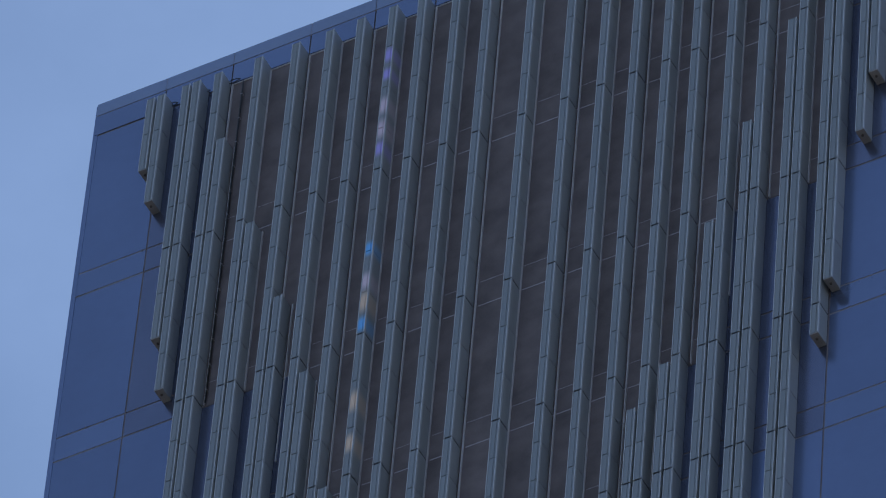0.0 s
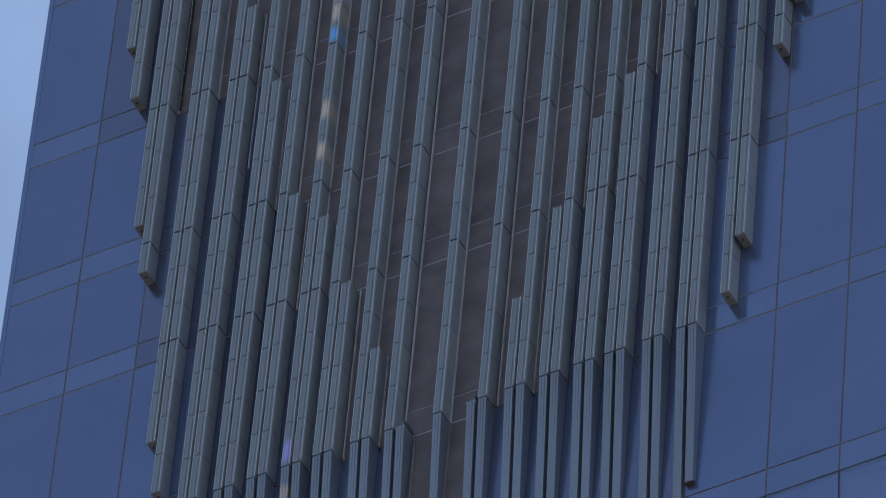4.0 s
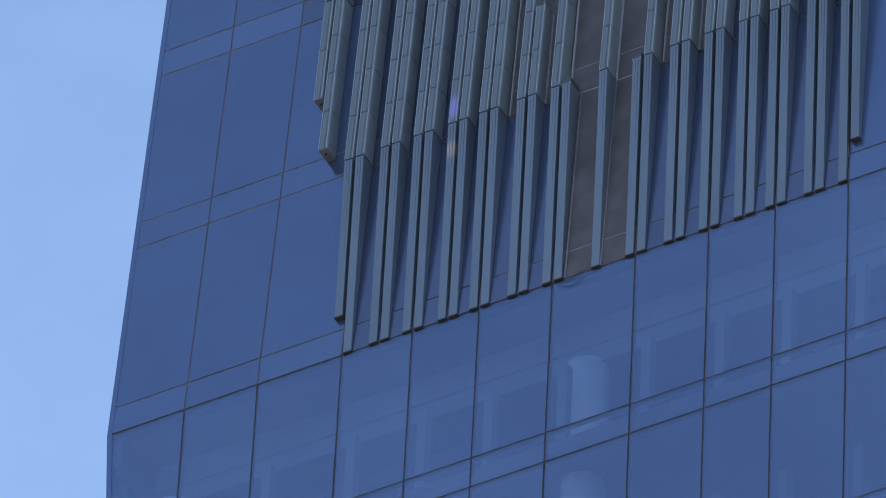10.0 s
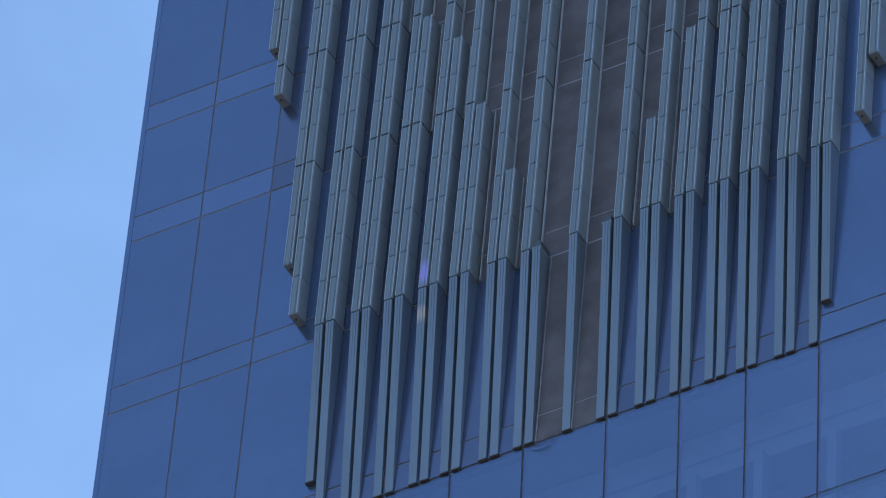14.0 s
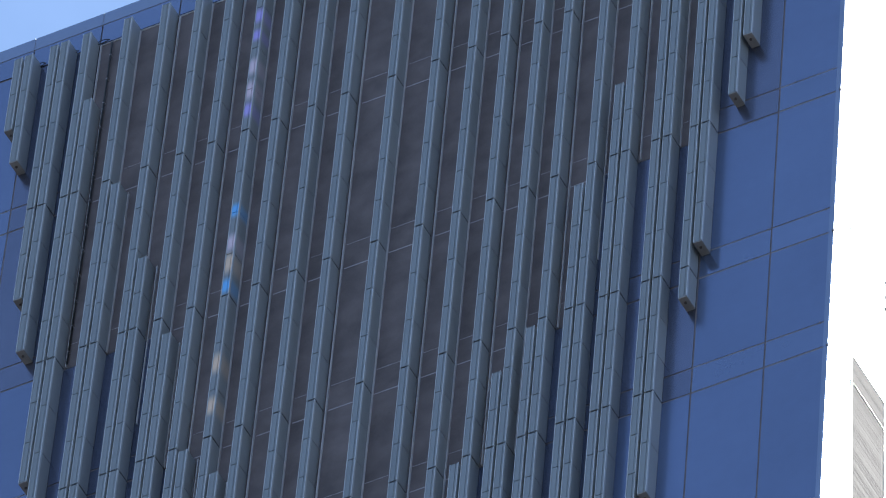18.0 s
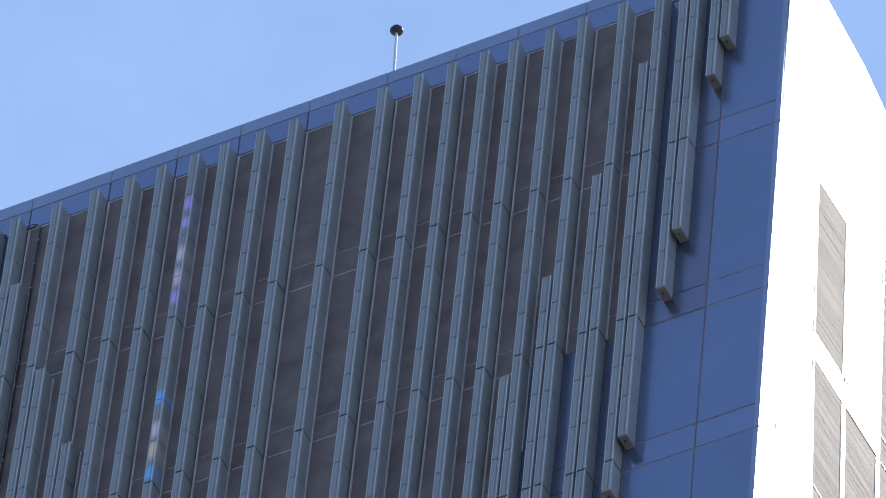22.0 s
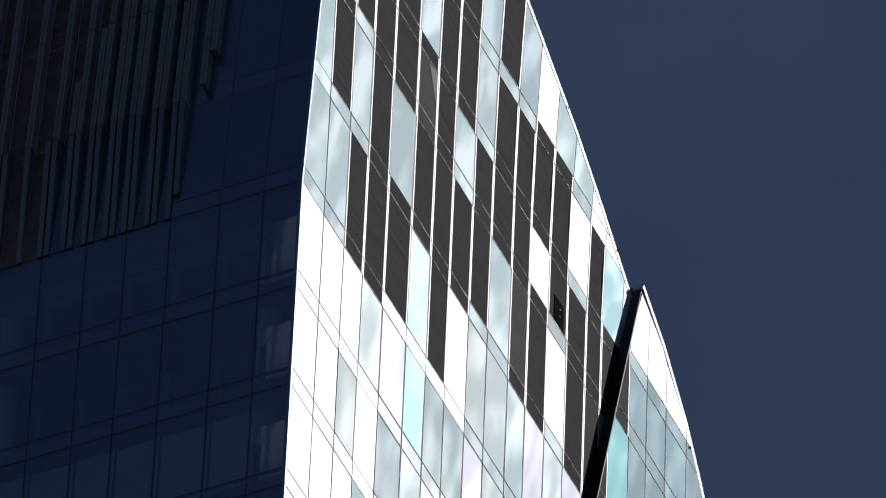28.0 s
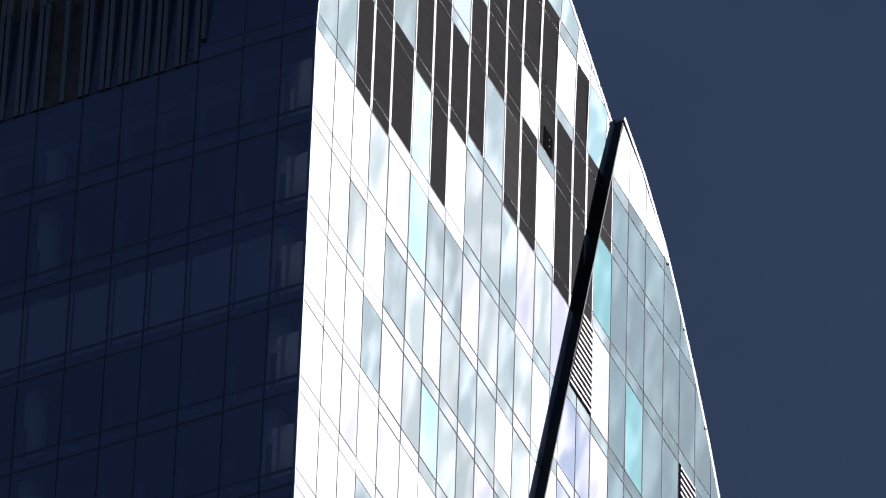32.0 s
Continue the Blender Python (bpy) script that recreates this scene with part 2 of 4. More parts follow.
def reflecting_glass(name, tint, mirrored, rough=0.48, metal=0.75, lo=0.36, hi=0.77):
    """Coated glass with reflections painted in: broad soft clouds and slanting wisps, different on each pane."""
    m, n, l = material(name)
    out = n.new("ShaderNodeOutputMaterial")
    bs = n.new("ShaderNodeBsdfPrincipled")
    geo = n.new("ShaderNodeNewGeometry")
    oi = n.new("ShaderNodeObjectInfo")
    shift = n.new("ShaderNodeVectorMath")
    shift.operation = 'SCALE'
    shift.inputs[0].default_value = (31.0, 17.0, 43.0)
    l.new(oi.outputs["Random"], shift.inputs["Scale"])
    place = n.new("ShaderNodeVectorMath")
    l.new(geo.outputs["Position"], place.inputs[0])
    l.new(shift.outputs[0], place.inputs[1])
    turn = n.new("ShaderNodeMapping")
    turn.vector_type = 'TEXTURE'
    turn.inputs["Rotation"].default_value = (-0.30, 0, 0)
    turn.inputs["Scale"].default_value = (1, 0.75, 2.2)
    l.new(place.outputs[0], turn.inputs["Vector"])
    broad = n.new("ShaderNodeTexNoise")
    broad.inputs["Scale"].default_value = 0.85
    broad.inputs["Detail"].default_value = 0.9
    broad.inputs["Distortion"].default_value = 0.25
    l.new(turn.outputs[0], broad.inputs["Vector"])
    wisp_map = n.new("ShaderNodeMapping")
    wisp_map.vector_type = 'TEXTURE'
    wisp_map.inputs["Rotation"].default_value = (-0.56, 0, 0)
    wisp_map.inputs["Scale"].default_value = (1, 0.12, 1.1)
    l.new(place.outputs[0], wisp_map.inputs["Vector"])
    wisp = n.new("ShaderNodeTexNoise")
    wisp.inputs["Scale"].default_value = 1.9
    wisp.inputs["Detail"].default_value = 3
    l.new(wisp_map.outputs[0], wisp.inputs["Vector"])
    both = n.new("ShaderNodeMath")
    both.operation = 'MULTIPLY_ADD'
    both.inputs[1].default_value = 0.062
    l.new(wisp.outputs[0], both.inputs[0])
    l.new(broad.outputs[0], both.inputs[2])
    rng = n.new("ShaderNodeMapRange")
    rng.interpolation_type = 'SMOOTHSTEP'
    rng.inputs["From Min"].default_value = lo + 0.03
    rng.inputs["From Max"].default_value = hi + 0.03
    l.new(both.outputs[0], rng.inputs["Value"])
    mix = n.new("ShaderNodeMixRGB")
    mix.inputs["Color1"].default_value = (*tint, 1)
    mix.inputs["Color2"].default_value = (*mirrored, 1)
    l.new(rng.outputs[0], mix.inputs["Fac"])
    tone = n.new("ShaderNodeMapRange")
    tone.inputs["To Min"].default_value = 0.86
    tone.inputs["To Max"].default_value = 1.12
    l.new(oi.outputs["Random"], tone.inputs["Value"])
    sc = n.new("ShaderNodeVectorMath")
    sc.operation = 'SCALE'
    l.new(mix.outputs[0], sc.inputs[0])
    l.new(tone.outputs[0], sc.inputs["Scale"])
    l.new(sc.outputs[0], bs.inputs["Base Color"])
    bs.inputs["Roughness"].default_value = rough
    bs.inputs["Metallic"].default_value = metal
    bs.inputs["Specular IOR Level"].default_value = 0.8
    bp = n.new("ShaderNodeBump")
    bp.inputs["Strength"].default_value = 0.03
    bp.inputs["Distance"].default_value = 0.05
    l.new(both.outputs[0], bp.inputs["Height"])
    l.new(bp.outputs[0], bs.inputs["Normal"])
    l.new(bs.outputs[0], out.inputs[0])
    return m


M_BENT = principled("bent_grey_sheet", (0.40, 0.38, 0.34), rough=0.6, metal=0.35, vary=0.4, scale=6, fine=30)
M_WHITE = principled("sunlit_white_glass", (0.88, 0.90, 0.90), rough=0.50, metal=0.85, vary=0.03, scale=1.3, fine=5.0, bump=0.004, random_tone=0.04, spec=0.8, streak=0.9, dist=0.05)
M_PALE = reflecting_glass("pale_blue_glass", (0.222, 0.316, 0.332), (0.52, 0.63, 0.64))
M_SAGE = reflecting_glass("pale_grey_glass", (0.33, 0.415, 0.412), (0.63, 0.70, 0.695))
M_STEEL = reflecting_glass("grey_blue_glass", (0.096, 0.186, 0.216), (0.235, 0.362, 0.385), lo=0.36, hi=0.78)
M_SEA = reflecting_glass("sea_grey_glass", (0.205, 0.300, 0.312), (0.41, 0.515, 0.522), lo=0.40, hi=0.70)
M_TEAL = reflecting_glass("teal_glass", (0.11, 0.35, 0.37), (0.27, 0.55, 0.57))
M_CYAN = reflecting_glass("light_cyan_glass", (0.25, 0.46, 0.50), (0.54, 0.715, 0.74), lo=0.42, hi=0.66)
M_ICE = reflecting_glass("icy_white_glass", (0.42, 0.72, 0.73), (0.62, 0.86, 0.865))
M_FROST = reflecting_glass("frosty_white_glass", (0.58, 0.62, 0.65), (0.86, 0.88, 0.89))
M_LILAC = reflecting_glass("pale_lilac_glass", (0.47, 0.50, 0.60), (0.80, 0.81, 0.86))
M_PERI = reflecting_glass("lilac_blue_glass", (0.285, 0.365, 0.50), (0.70, 0.73, 0.82))
M_MIST = reflecting_glass("misty_blue_glass", (0.150, 0.235, 0.265), (0.345, 0.45, 0.475))
M_PANE_RIM = principled("pale_pane_rim", (0.74, 0.76, 0.77), rough=0.5, metal=0.3, vary=0.1)
M_MULLION = principled("polished_mullion", (0.80, 0.79, 0.77), rough=0.38, metal=0.5, vary=0.08)
M_JOINT_B = principled("dark_side_sealant", (0.02, 0.02, 0.024), rough=0.9, vary=0.3, spec=0.1)
M_DARK = principled("near_black_metal", (0.03, 0.03, 0.042), rough=0.4, metal=0.3, vary=0.2)
M_CONC = principled("tower_concrete", (0.30, 0.30, 0.30), rough=0.85, vary=0.2, scale=0.3)
M_ROOM = principled("painted_room_wall", (0.15, 0.15, 0.165), rough=0.85, vary=0.15, scale=0.5)
M_BEAM = principled("pale_ceiling_paint", (0.26, 0.26, 0.27), rough=0.8, vary=0.1)
M_COLUMN = principled("white_plaster_column", (0.92, 0.92, 0.90), rough=0.7, vary=0.05, scale=1)
def sheer(name):
    """Thin white translucent sheet that lets sunlight through."""
    m, n, l = material(name)
    out = n.new("ShaderNodeOutputMaterial")
    mix = n.new("ShaderNodeMixShader")
    mix.inputs[0].default_value = 0.5
    di = n.new("ShaderNodeBsdfDiffuse")
    di.inputs["Color"].default_value = (0.88, 0.88, 0.86, 1)
    tr = n.new("ShaderNodeBsdfTranslucent")
    tr.inputs["Color"].default_value = (0.88, 0.88, 0.86, 1)
    l.new(di.outputs[0], mix.inputs[1])
    l.new(tr.outputs[0], mix.inputs[2])
    l.new(mix.outputs[0], out.inputs[0])
    return m


M_SHEER = sheer("translucent_white_sheet")
M_PALE_SHEET = principled("pale_sheet_paint", (0.66, 0.67, 0.70), rough=0.85, vary=0.12, scale=2)
M_GROUND = principled("city_ground", (0.16, 0.155, 0.14), rough=0.9, vary=0.35, scale=0.02, fine=0.8)
M_WIRE = principled("black_cable", (0.02, 0.02, 0.02), rough=0.6)
# Painted sun glints: height, half length, colour.
GLINTS = [(221.05, 0.30, 0), (220.55, 0.25, 0), (219.75, 0.35, 1), (219.15, 0.40, 1), (218.65, 0.30, 0), (216.15, 0.28, 2), (215.35, 0.35, 1), (214.85, 0.40, 3), (214.30, 0.30, 2),
        (212.45, 0.40, 3), (211.45, 0.35, 3), (204.45, 0.45, 0), (203.55, 0.28, 3)]


def glint_metal(name, base, rough, metal, depth=0.80):
    """Fin aluminium with rainbow sun glints painted softly along its height."""
    m, n, l = material(name)
    out = n.new("ShaderNodeOutputMaterial")
    bs = n.new("ShaderNodeBsdfPrincipled")
    geo = n.new("ShaderNodeNewGeometry")
    sep = n.new("ShaderNodeSeparateXYZ")
    l.new(geo.outputs["Position"], sep.inputs[0])
    last = None
    for z, half, kind in GLINTS:
        d = n.new("ShaderNodeMath")
        d.operation = 'SUBTRACT'
        d.inputs[1].default_value = z
        l.new(sep.outputs["Z"], d.inputs[0])
        ab = n.new("ShaderNodeMath")
        ab.operation = 'ABSOLUTE'
        l.new(d.outputs[0], ab.inputs[0])
        rg = n.new("ShaderNodeMapRange")
        rg.interpolation_type = 'SMOOTHSTEP'
        rg.inputs["From Min"].default_value = half * 0.85
        rg.inputs["From Max"].default_value = half * 0.15
        rg.inputs["To Max"].default_value = depth
        l.new(ab.outputs[0], rg.inputs["Value"])
        mx = n.new("ShaderNodeMixRGB")
        l.new(rg.outputs[0], mx.inputs["Fac"])
        if last is None:
            mx.inputs["Color1"].default_value = (*base, 1)
        else:
            l.new(last.outputs[0], mx.inputs["Color1"])
        mx.inputs["Color2"].default_value = (*((0.48, 0.38, 0.85), (0.80, 0.62, 0.68), (0.14, 0.52, 0.98), (0.88, 0.62, 0.42))[kind], 1)
        last = mx
    l.new(last.outputs[0], bs.inputs["Base Color"])
    bs.inputs["Roughness"].default_value = rough
    bs.inputs["Metallic"].default_value = metal
    l.new(bs.outputs[0], out.inputs[0])
    return m


M_GLINT = glint_metal("aluminium_with_glints", (0.226, 0.244, 0.250), 0.40, 0.25)
M_GLINT_SIDE = glint_metal("side_panel_with_glints", (0.318, 0.332, 0.338), 0.45, 0.10, 0.40)
M_GLINT_WEDGE = glint_metal("wedge_with_glints", (0.245, 0.272, 0.305), 0.34, 0.4, 0.6)

# ---- numbers of the tower ----
KINK = 200.0
LEAN = math.tan(0.0656388)
ROOF = 223.06
ROWS = [223.06, 222.27, 218.13, 214.06, 210.70, 208.06, 204.11, 200.0, 196.41] + [196.41 - 3.33 * k for k in range(1, 9)]
BAND = 0.58
XA = [-15.93, -14.62, -13.37, -11.94, -10.75, -9.63, -8.41, -7.03, -5.82, -4.73, -3.54, -2.20, -1.02, 0.0]
YB = [0.0, 1.28, 2.46, 3.54, 4.74, 6.13, 7.30, 8.42, 9.62, 10.76, 12.04, 13.13, 14.32, 15.49, 16.69, 17.66, 18.90, 20.02, 21.26, 22.62, 23.80, 24.95, 26.10, 27.25]
JOINT = 0.026
STEP = 0.28


def lean(z):
    return LEAN * max(z - KINK, 0.0)


def left_edge(z):
    """The outer edge of the front: it draws in below the kink, over one storey."""
    return XA[0] + 0.06 * min(max(KINK - z, 0.0), KINK - ROWS[8])


def on_a(u, z, off):
    """A point of the shaded front: u along it, height z, off metres proud of it."""
    return Vector((u, lean(z) - off, z))


def flare(u, z):
    """How far the sunlit side swells outwards towards its top rear."""
    return 0.00254 * u * max(z - 213.0, 0.0)


def on_b(u, z, off):
    """A point of the sunlit side, u metres back from the corner."""
    return Vector((off + SKEW * u + flare(u, z), u, z))


EDGE = [[(0, 223.06), (3.9, 222.38), (5.7, 221.68), (7.5, 220.67), (9.1, 219.79), (11.15, 218.69), (13.0, 217.71), (15.5, 216.38), (17.3, 215.26), (19.5, 213.8), (21.0, 212.3)],
        [(18.5, 214.5), (21.05, 213.40), (22.62, 212.0), (23.57, 210.73), (24.9, 208.7), (26.0, 206.85), (26.78, 205.3), (27.17, 203.7), (27.35, 202.4), (27.45, 200.0), (27.5, 160.0)]]
SKEW = 0.0047


def part(name, bm, mat, parent, label=""):
    me = bpy.data.meshes.new(name)
    bm.to_mesh(me)
    bm.free()
    me.materials.append(mat)
    ob = new(name, me)
    ob.parent = parent
    if label:
        tagged(ob, label)
    return ob


def empty(name, label, category, group="", kind="", at=(0, 0, 0)):
    ob = new(name)
    ob.location = at
    ob.empty_display_size = 0.2
    return tagged(ob, label, category, group, kind)


def clip(poly, a, b):
    """The part of a polygon on the right of the line from a to b."""
    out = []
    side = lambda p: (b[0] - a[0]) * (p[1] - a[1]) - (b[1] - a[1]) * (p[0] - a[0])
    for p, q in zip(poly, poly[1:] + poly[:1]):
        sp, sq = side(p), side(q)
        if sp <= 1e-9:
            out.append(p)
        if (sp < -1e-9 and sq > 1e-9) or (sp > 1e-9 and sq < -1e-9):
            k = sp / (sp - sq)
            out.append((p[0] + (q[0] - p[0]) * k, p[1] + (q[1] - p[1]) * k))
    return out


def prism(bm, poly, place, inner, outer, tilt=(0, 0)):
    """A flat plate of polygon poly (u, z), from inner to outer metres proud."""
    cu = sum(p[0] for p in poly) / len(poly)
    cz = sum(p[1] for p in poly) / len(poly)
    lo = [bm.verts.new(place(u, z, inner)) for u, z in poly]
    hi = [bm.verts.new(place(u, z, outer + tilt[0] * (u - cu) + tilt[1] * (z - cz))) for u, z in poly]
    n = len(poly)
    for i in range(n):
        bm.faces.new((lo[i], lo[(i + 1) % n], hi[(i + 1) % n], hi[i]))
    bm.faces.new(hi)
    bm.faces.new(lo[::-1])
    return bm


def finish(bm):
    bmesh.ops.recalc_face_normals(bm, faces=bm.faces[:])
    return bm


def plate(name, poly, place, inner, outer, mat, parent, tilt=0.0, label=""):
    if len(poly) < 3:
        return None
    t = (random.uniform(-tilt, tilt), random.uniform(-tilt, tilt))
    ob = part(name, finish(prism(bmesh.new(), poly, place, inner, outer, t)), mat, parent, label)
    ob.visible_shadow = mat is not M_CLEAR
    return ob


def rect(u0, u1, z0, z1):
    return [(u0, z0), (u1, z0), (u1, z1), (u0, z1)]


def area(poly):
    return abs(sum(p[0] * q[1] - p[1] * q[0] for p, q in zip(poly, poly[1:] + poly[:1]))) / 2 if len(poly) > 2 else 0


def louvre(name, u0, u1, z0, z1, place, pitch, depth, mat, parent, base=0.0, uneven=0.0):
    """A louvre panel: a frame and slanting slats, one piece."""
    bm = bmesh.new()
    cuts = sorted({z0, z1, *[z for z in (213.0,) if z0 < z < z1]})
    for a, b in zip(cuts, cuts[1:]):
        m = max(1, round((b - a) / 0.6))
        for j in range(m):
            prism(bm, rect(u0, u1, a + (b - a) * j / m, a + (b - a) * (j + 1) / m), place, base - 0.03, base)
    k = int((z1 - z0 - 0.04) / pitch)
    for i in range(k):
        z = z0 + 0.02 + (i + 0.5) * (z1 - z0 - 0.04) / k
        out = depth * random.uniform(1 - uneven, 1 + uneven)
        rows = [[bm.verts.new(place(u, z + pitch * dz, base + d)) for u in (u0 + 0.02, u1 - 0.02)] for dz, d in ((0.40, 0.001), (0.30, out), (-0.18, out), (-0.36, 0.001))]
        for p, q in zip(rows, rows[1:]):
            bm.faces.new((p[0], p[1], q[1], q[0]))
        for e in (0, 1):
            bm.faces.new([p[e] for p in rows])
    return part(name, finish(bm), mat, parent)


# ---- ground and the mass of the tower ----
def ground():
    bm = bmesh.new()
    bmesh.ops.create_grid(bm, x_segments=8, y_segments=8, size=4000)
    ob = part("ground", bm, M_GROUND, None)
    tagged(ob, "grey city ground far below the tower", "ground", kind="structure")


ground()


def tower_core():
    """The plain body behind the curtain walls, with its falling curved roof and open rooms behind the front windows."""
    bm = bmesh.new()
    inset, room = 0.30, 4.0
    outline = [(inset, 0.0), (27.2, 0.0), (27.2, 195.0)] + [(y - 0.15, z - 0.45) for y, z in reversed([p for p in EDGE[0] if 2 < p[0] < 18] + [p for p in EDGE[1] if p[0] > 19]) if z > 195] + [(lean(222.7) + inset, 222.75), (inset, KINK + 0.05), (room, KINK + 0.05), (room, 166.0), (inset, 166.0)]
    rings = []
    for x in (-15.93 + 0.12, -0.12):
        rings.append([bm.verts.new((x, y, z)) for y, z in outline])
    n = len(outline)
    for i in range(n):
        bm.faces.new((rings[0][i], rings[0][(i + 1) % n], rings[1][(i + 1) % n], rings[1][i]))
    bm.faces.new(rings[0])
    bm.faces.new(rings[1][::-1])
    ob = part("tower_body", finish(bm), M_CONC, None)
    tagged(ob, "plain concrete body of the tower behind its glass skin", "building", kind="structure")


tower_core()


def box(bm, x0, x1, y0, y1, z0, z1):
    v = [bm.verts.new(p) for p in ((x0, y0, z0), (x1, y0, z0), (x1, y1, z0), (x0, y1, z0), (x0, y0, z1), (x1, y0, z1), (x1, y1, z1), (x0, y1, z1))]
    for f in ((3, 2, 1, 0), (4, 5, 6, 7), (0, 1, 5, 4), (1, 2, 6, 5), (2, 3, 7, 6), (3, 0, 4, 7)):
        bm.faces.new([v[k] for k in f])
    return bm


def tube(bm, x, y, z0, z1, r0, r1, n=20):
    lo = [bm.verts.new((x + r0 * math.cos(2 * math.pi * k / n), y + r0 * math.sin(2 * math.pi * k / n), z0)) for k in range(n)]
    hi = [bm.verts.new((x + r1 * math.cos(2 * math.pi * k / n), y + r1 * math.sin(2 * math.pi * k / n), z1)) for k in range(n)]
    for k in range(n):
        bm.faces.new((lo[k], lo[(k + 1) % n], hi[(k + 1) % n], hi[k]))
    bm.faces.new(lo[::-1])
    bm.faces.new(hi)
    return bm


def storeys():
    """Slabs, ceiling beams and round columns behind the clear windows."""
    rows = [z for z in ROWS if 167 < z <= KINK + 0.01]
    for top, low in zip(rows, rows[1:]):
        slab = part("floor_slab", finish(box(bmesh.new(), -15.7, -0.2, 0.25, 4.0, low + 0.34, low + 0.62)), M_ROOM, None)
        tagged(slab, "pale grey floor slab behind the blue windows", "floor", kind="structure")
        first = top > 199
        for x in (-15.30, -8.31, -1.14):
            bm = tube(bmesh.new(), x, 1.0, low + 0.63, top - 0.95 if first else top + 0.33, 0.33, 0.33, 24)
            for f in bm.faces:
                f.smooth = len(f.verts) == 4
            tagged(part("round_column", finish(bm), M_COLUMN, None), "round white column standing behind the blue windows", "column", "columns behind the windows")
        frames = empty("inner_frame", "pale inner window frame behind the blue glass", "frame", "inner frames behind the windows", kind="structure")
        for x in XA[1:-1]:
            part("post", finish(box(bmesh.new(), x - 0.02, x + 0.13, 0.33, 0.50, low + 0.63, top - 1.38)), M_BEAM if first else M_ROOM, frames)
        if first:
            part("bulkhead", finish(box(bmesh.new(), -15.6, -0.25, 0.91, 1.60, top - 0.94, top - 0.06)), M_BEAM, frames, "pale ceiling bulkhead")
            for z0, z1 in ((top - 1.00, top - 0.85), (top - 0.62, top - 0.58)):
                part("head", finish(box(bmesh.new(), -15.6, -0.25, 0.86, 0.905, z0, z1)), M_BEAM, frames)


storeys()
end_wall = empty("wall_end", "end wall of the rooms in dark tinted glass", "wall", kind="structure")


def end_piece(name, z0, z1, mat, label="", thick=0.04):
    bm = box(bmesh.new(), -15.905, -15.905 + thick, 0.12, 4.05, z0, z1)
    for v in bm.verts:
        v.co.x += left_edge(v.co.z) - XA[0]
    return part(name, finish(bm), mat, end_wall, label)


end_piece("lower_wall", 0.0, 166.0, M_ROOM)
for top, low in zip(ROWS[7:], ROWS[8:]):
    if top > 166:
        head = KINK - 0.70 if top > KINK - 0.01 else top
        end_piece("floor_band", max(low, 166.0), low + 0.62, M_ROOM)
        end_piece("glass_pane", low + 0.62, head, M_END_GLASS, "dark tinted glass pane").visible_shadow = False
end_piece("head_band", KINK - 0.70, KINK + 0.30, M_ROOM, thick=0.14)


# Added translucent sheet that imitates the sunlit column at the corner.
def curtain(x0, x1, y, z0, z1):
    bm = bmesh.new()
    n = 28
    rows = [[bm.verts.new((x0 + (x1 - x0) * k / n, y + 0.006 * math.sin(k * 0.9), z)) for k in range(n + 1)] for z in (z0, z1)]
    for k in range(n):
        bm.faces.new((rows[0][k], rows[0][k + 1], rows[1][k + 1], rows[1][k])).smooth = True
    back = bmesh.ops.extrude_face_region(bm, geom=bm.faces[:])
    bmesh.ops.translate(bm, verts=[g for g in back["geom"] if isinstance(g, bmesh.types.BMVert)], vec=(0, 0.004, 0))
    return tagged(part("sunlit_column_sheet", finish(bm), M_SHEER, None), "translucent white sheet added for the sunlit column behind a blue window", "curtain", "curtains at the corner")


for top, low in zip(ROWS[7:14], ROWS[8:15]):
    curtain(-0.92, -0.16, 0.40, low + 0.34, top - 0.75)
# Pale sheets added to lighten one row of windows.
for i in range(1, 12):
    bm = box(bmesh.new(), XA[i] + 0.04, XA[i + 1] - 0.04, 0.28, 0.295, ROWS[10] + 0.30, ROWS[9] - 0.28)
    tagged(part("roller_blind", finish(bm), M_PALE_SHEET, None), "pale sheet added behind a blue window to lighten it", "blind", "blinds behind the windows")

# ---- shaded front ----
front = empty("wall_front", "shaded front of the tower in dark blue mirror glass", "wall", kind="structure", at=(-8, 0, KINK))
front.location = (0, 0, 0)


def back_sheet(name, polys, place, inner, outer, parent):
    bm = bmesh.new()
    for poly in polys:
        prism(bm, poly, place, inner, outer)
    part(name, finish(bm), M_JOINT, parent, "brown sealant joints between the panes")


back_sheet("joint_sheet", [rect(XA[0] + 0.01, -0.02, KINK, ROOF - 0.05)], on_a, -0.10, -0.006, front)
for r in range(7, len(ROWS) - 1):
    for z, h in ((ROWS[r], 0.015), (ROWS[r + 1] + BAND, 0.012)):
        plate("transom", rect(left_edge(z) + 0.02, -0.02, z - h, z + h), on_a, -0.09, -0.002, M_JOINT_LOW, front, label="brown sealed transom joint")
for x in XA[1:-1]:
    plate("mullion", rect(x - 0.012, x + 0.012, ROWS[-1], KINK), on_a, -0.09, 0.001, M_JOINT_LOW, front, label="brown sealed mullion joint")


def brown_floor(col, half):
    """Lowest height of the brown louvres behind the fins, bay by bay."""
    d = abs(col + 0.5 * half + 0.25 - 6.5)
    table = [(0.3, 200.0), (0.8, 204.11), (1.3, 204.11), (1.8, 208.06), (2.3, 208.06), (2.8, 210.70), (3.3, 212.0), (3.8, 214.06), (4.3, 214.06)]
    for lim, z in table:
        if d <= lim + 0.01:
            return z
    return 300.0


def mid(k):
    return (XA[k] + XA[k + 1]) / 2


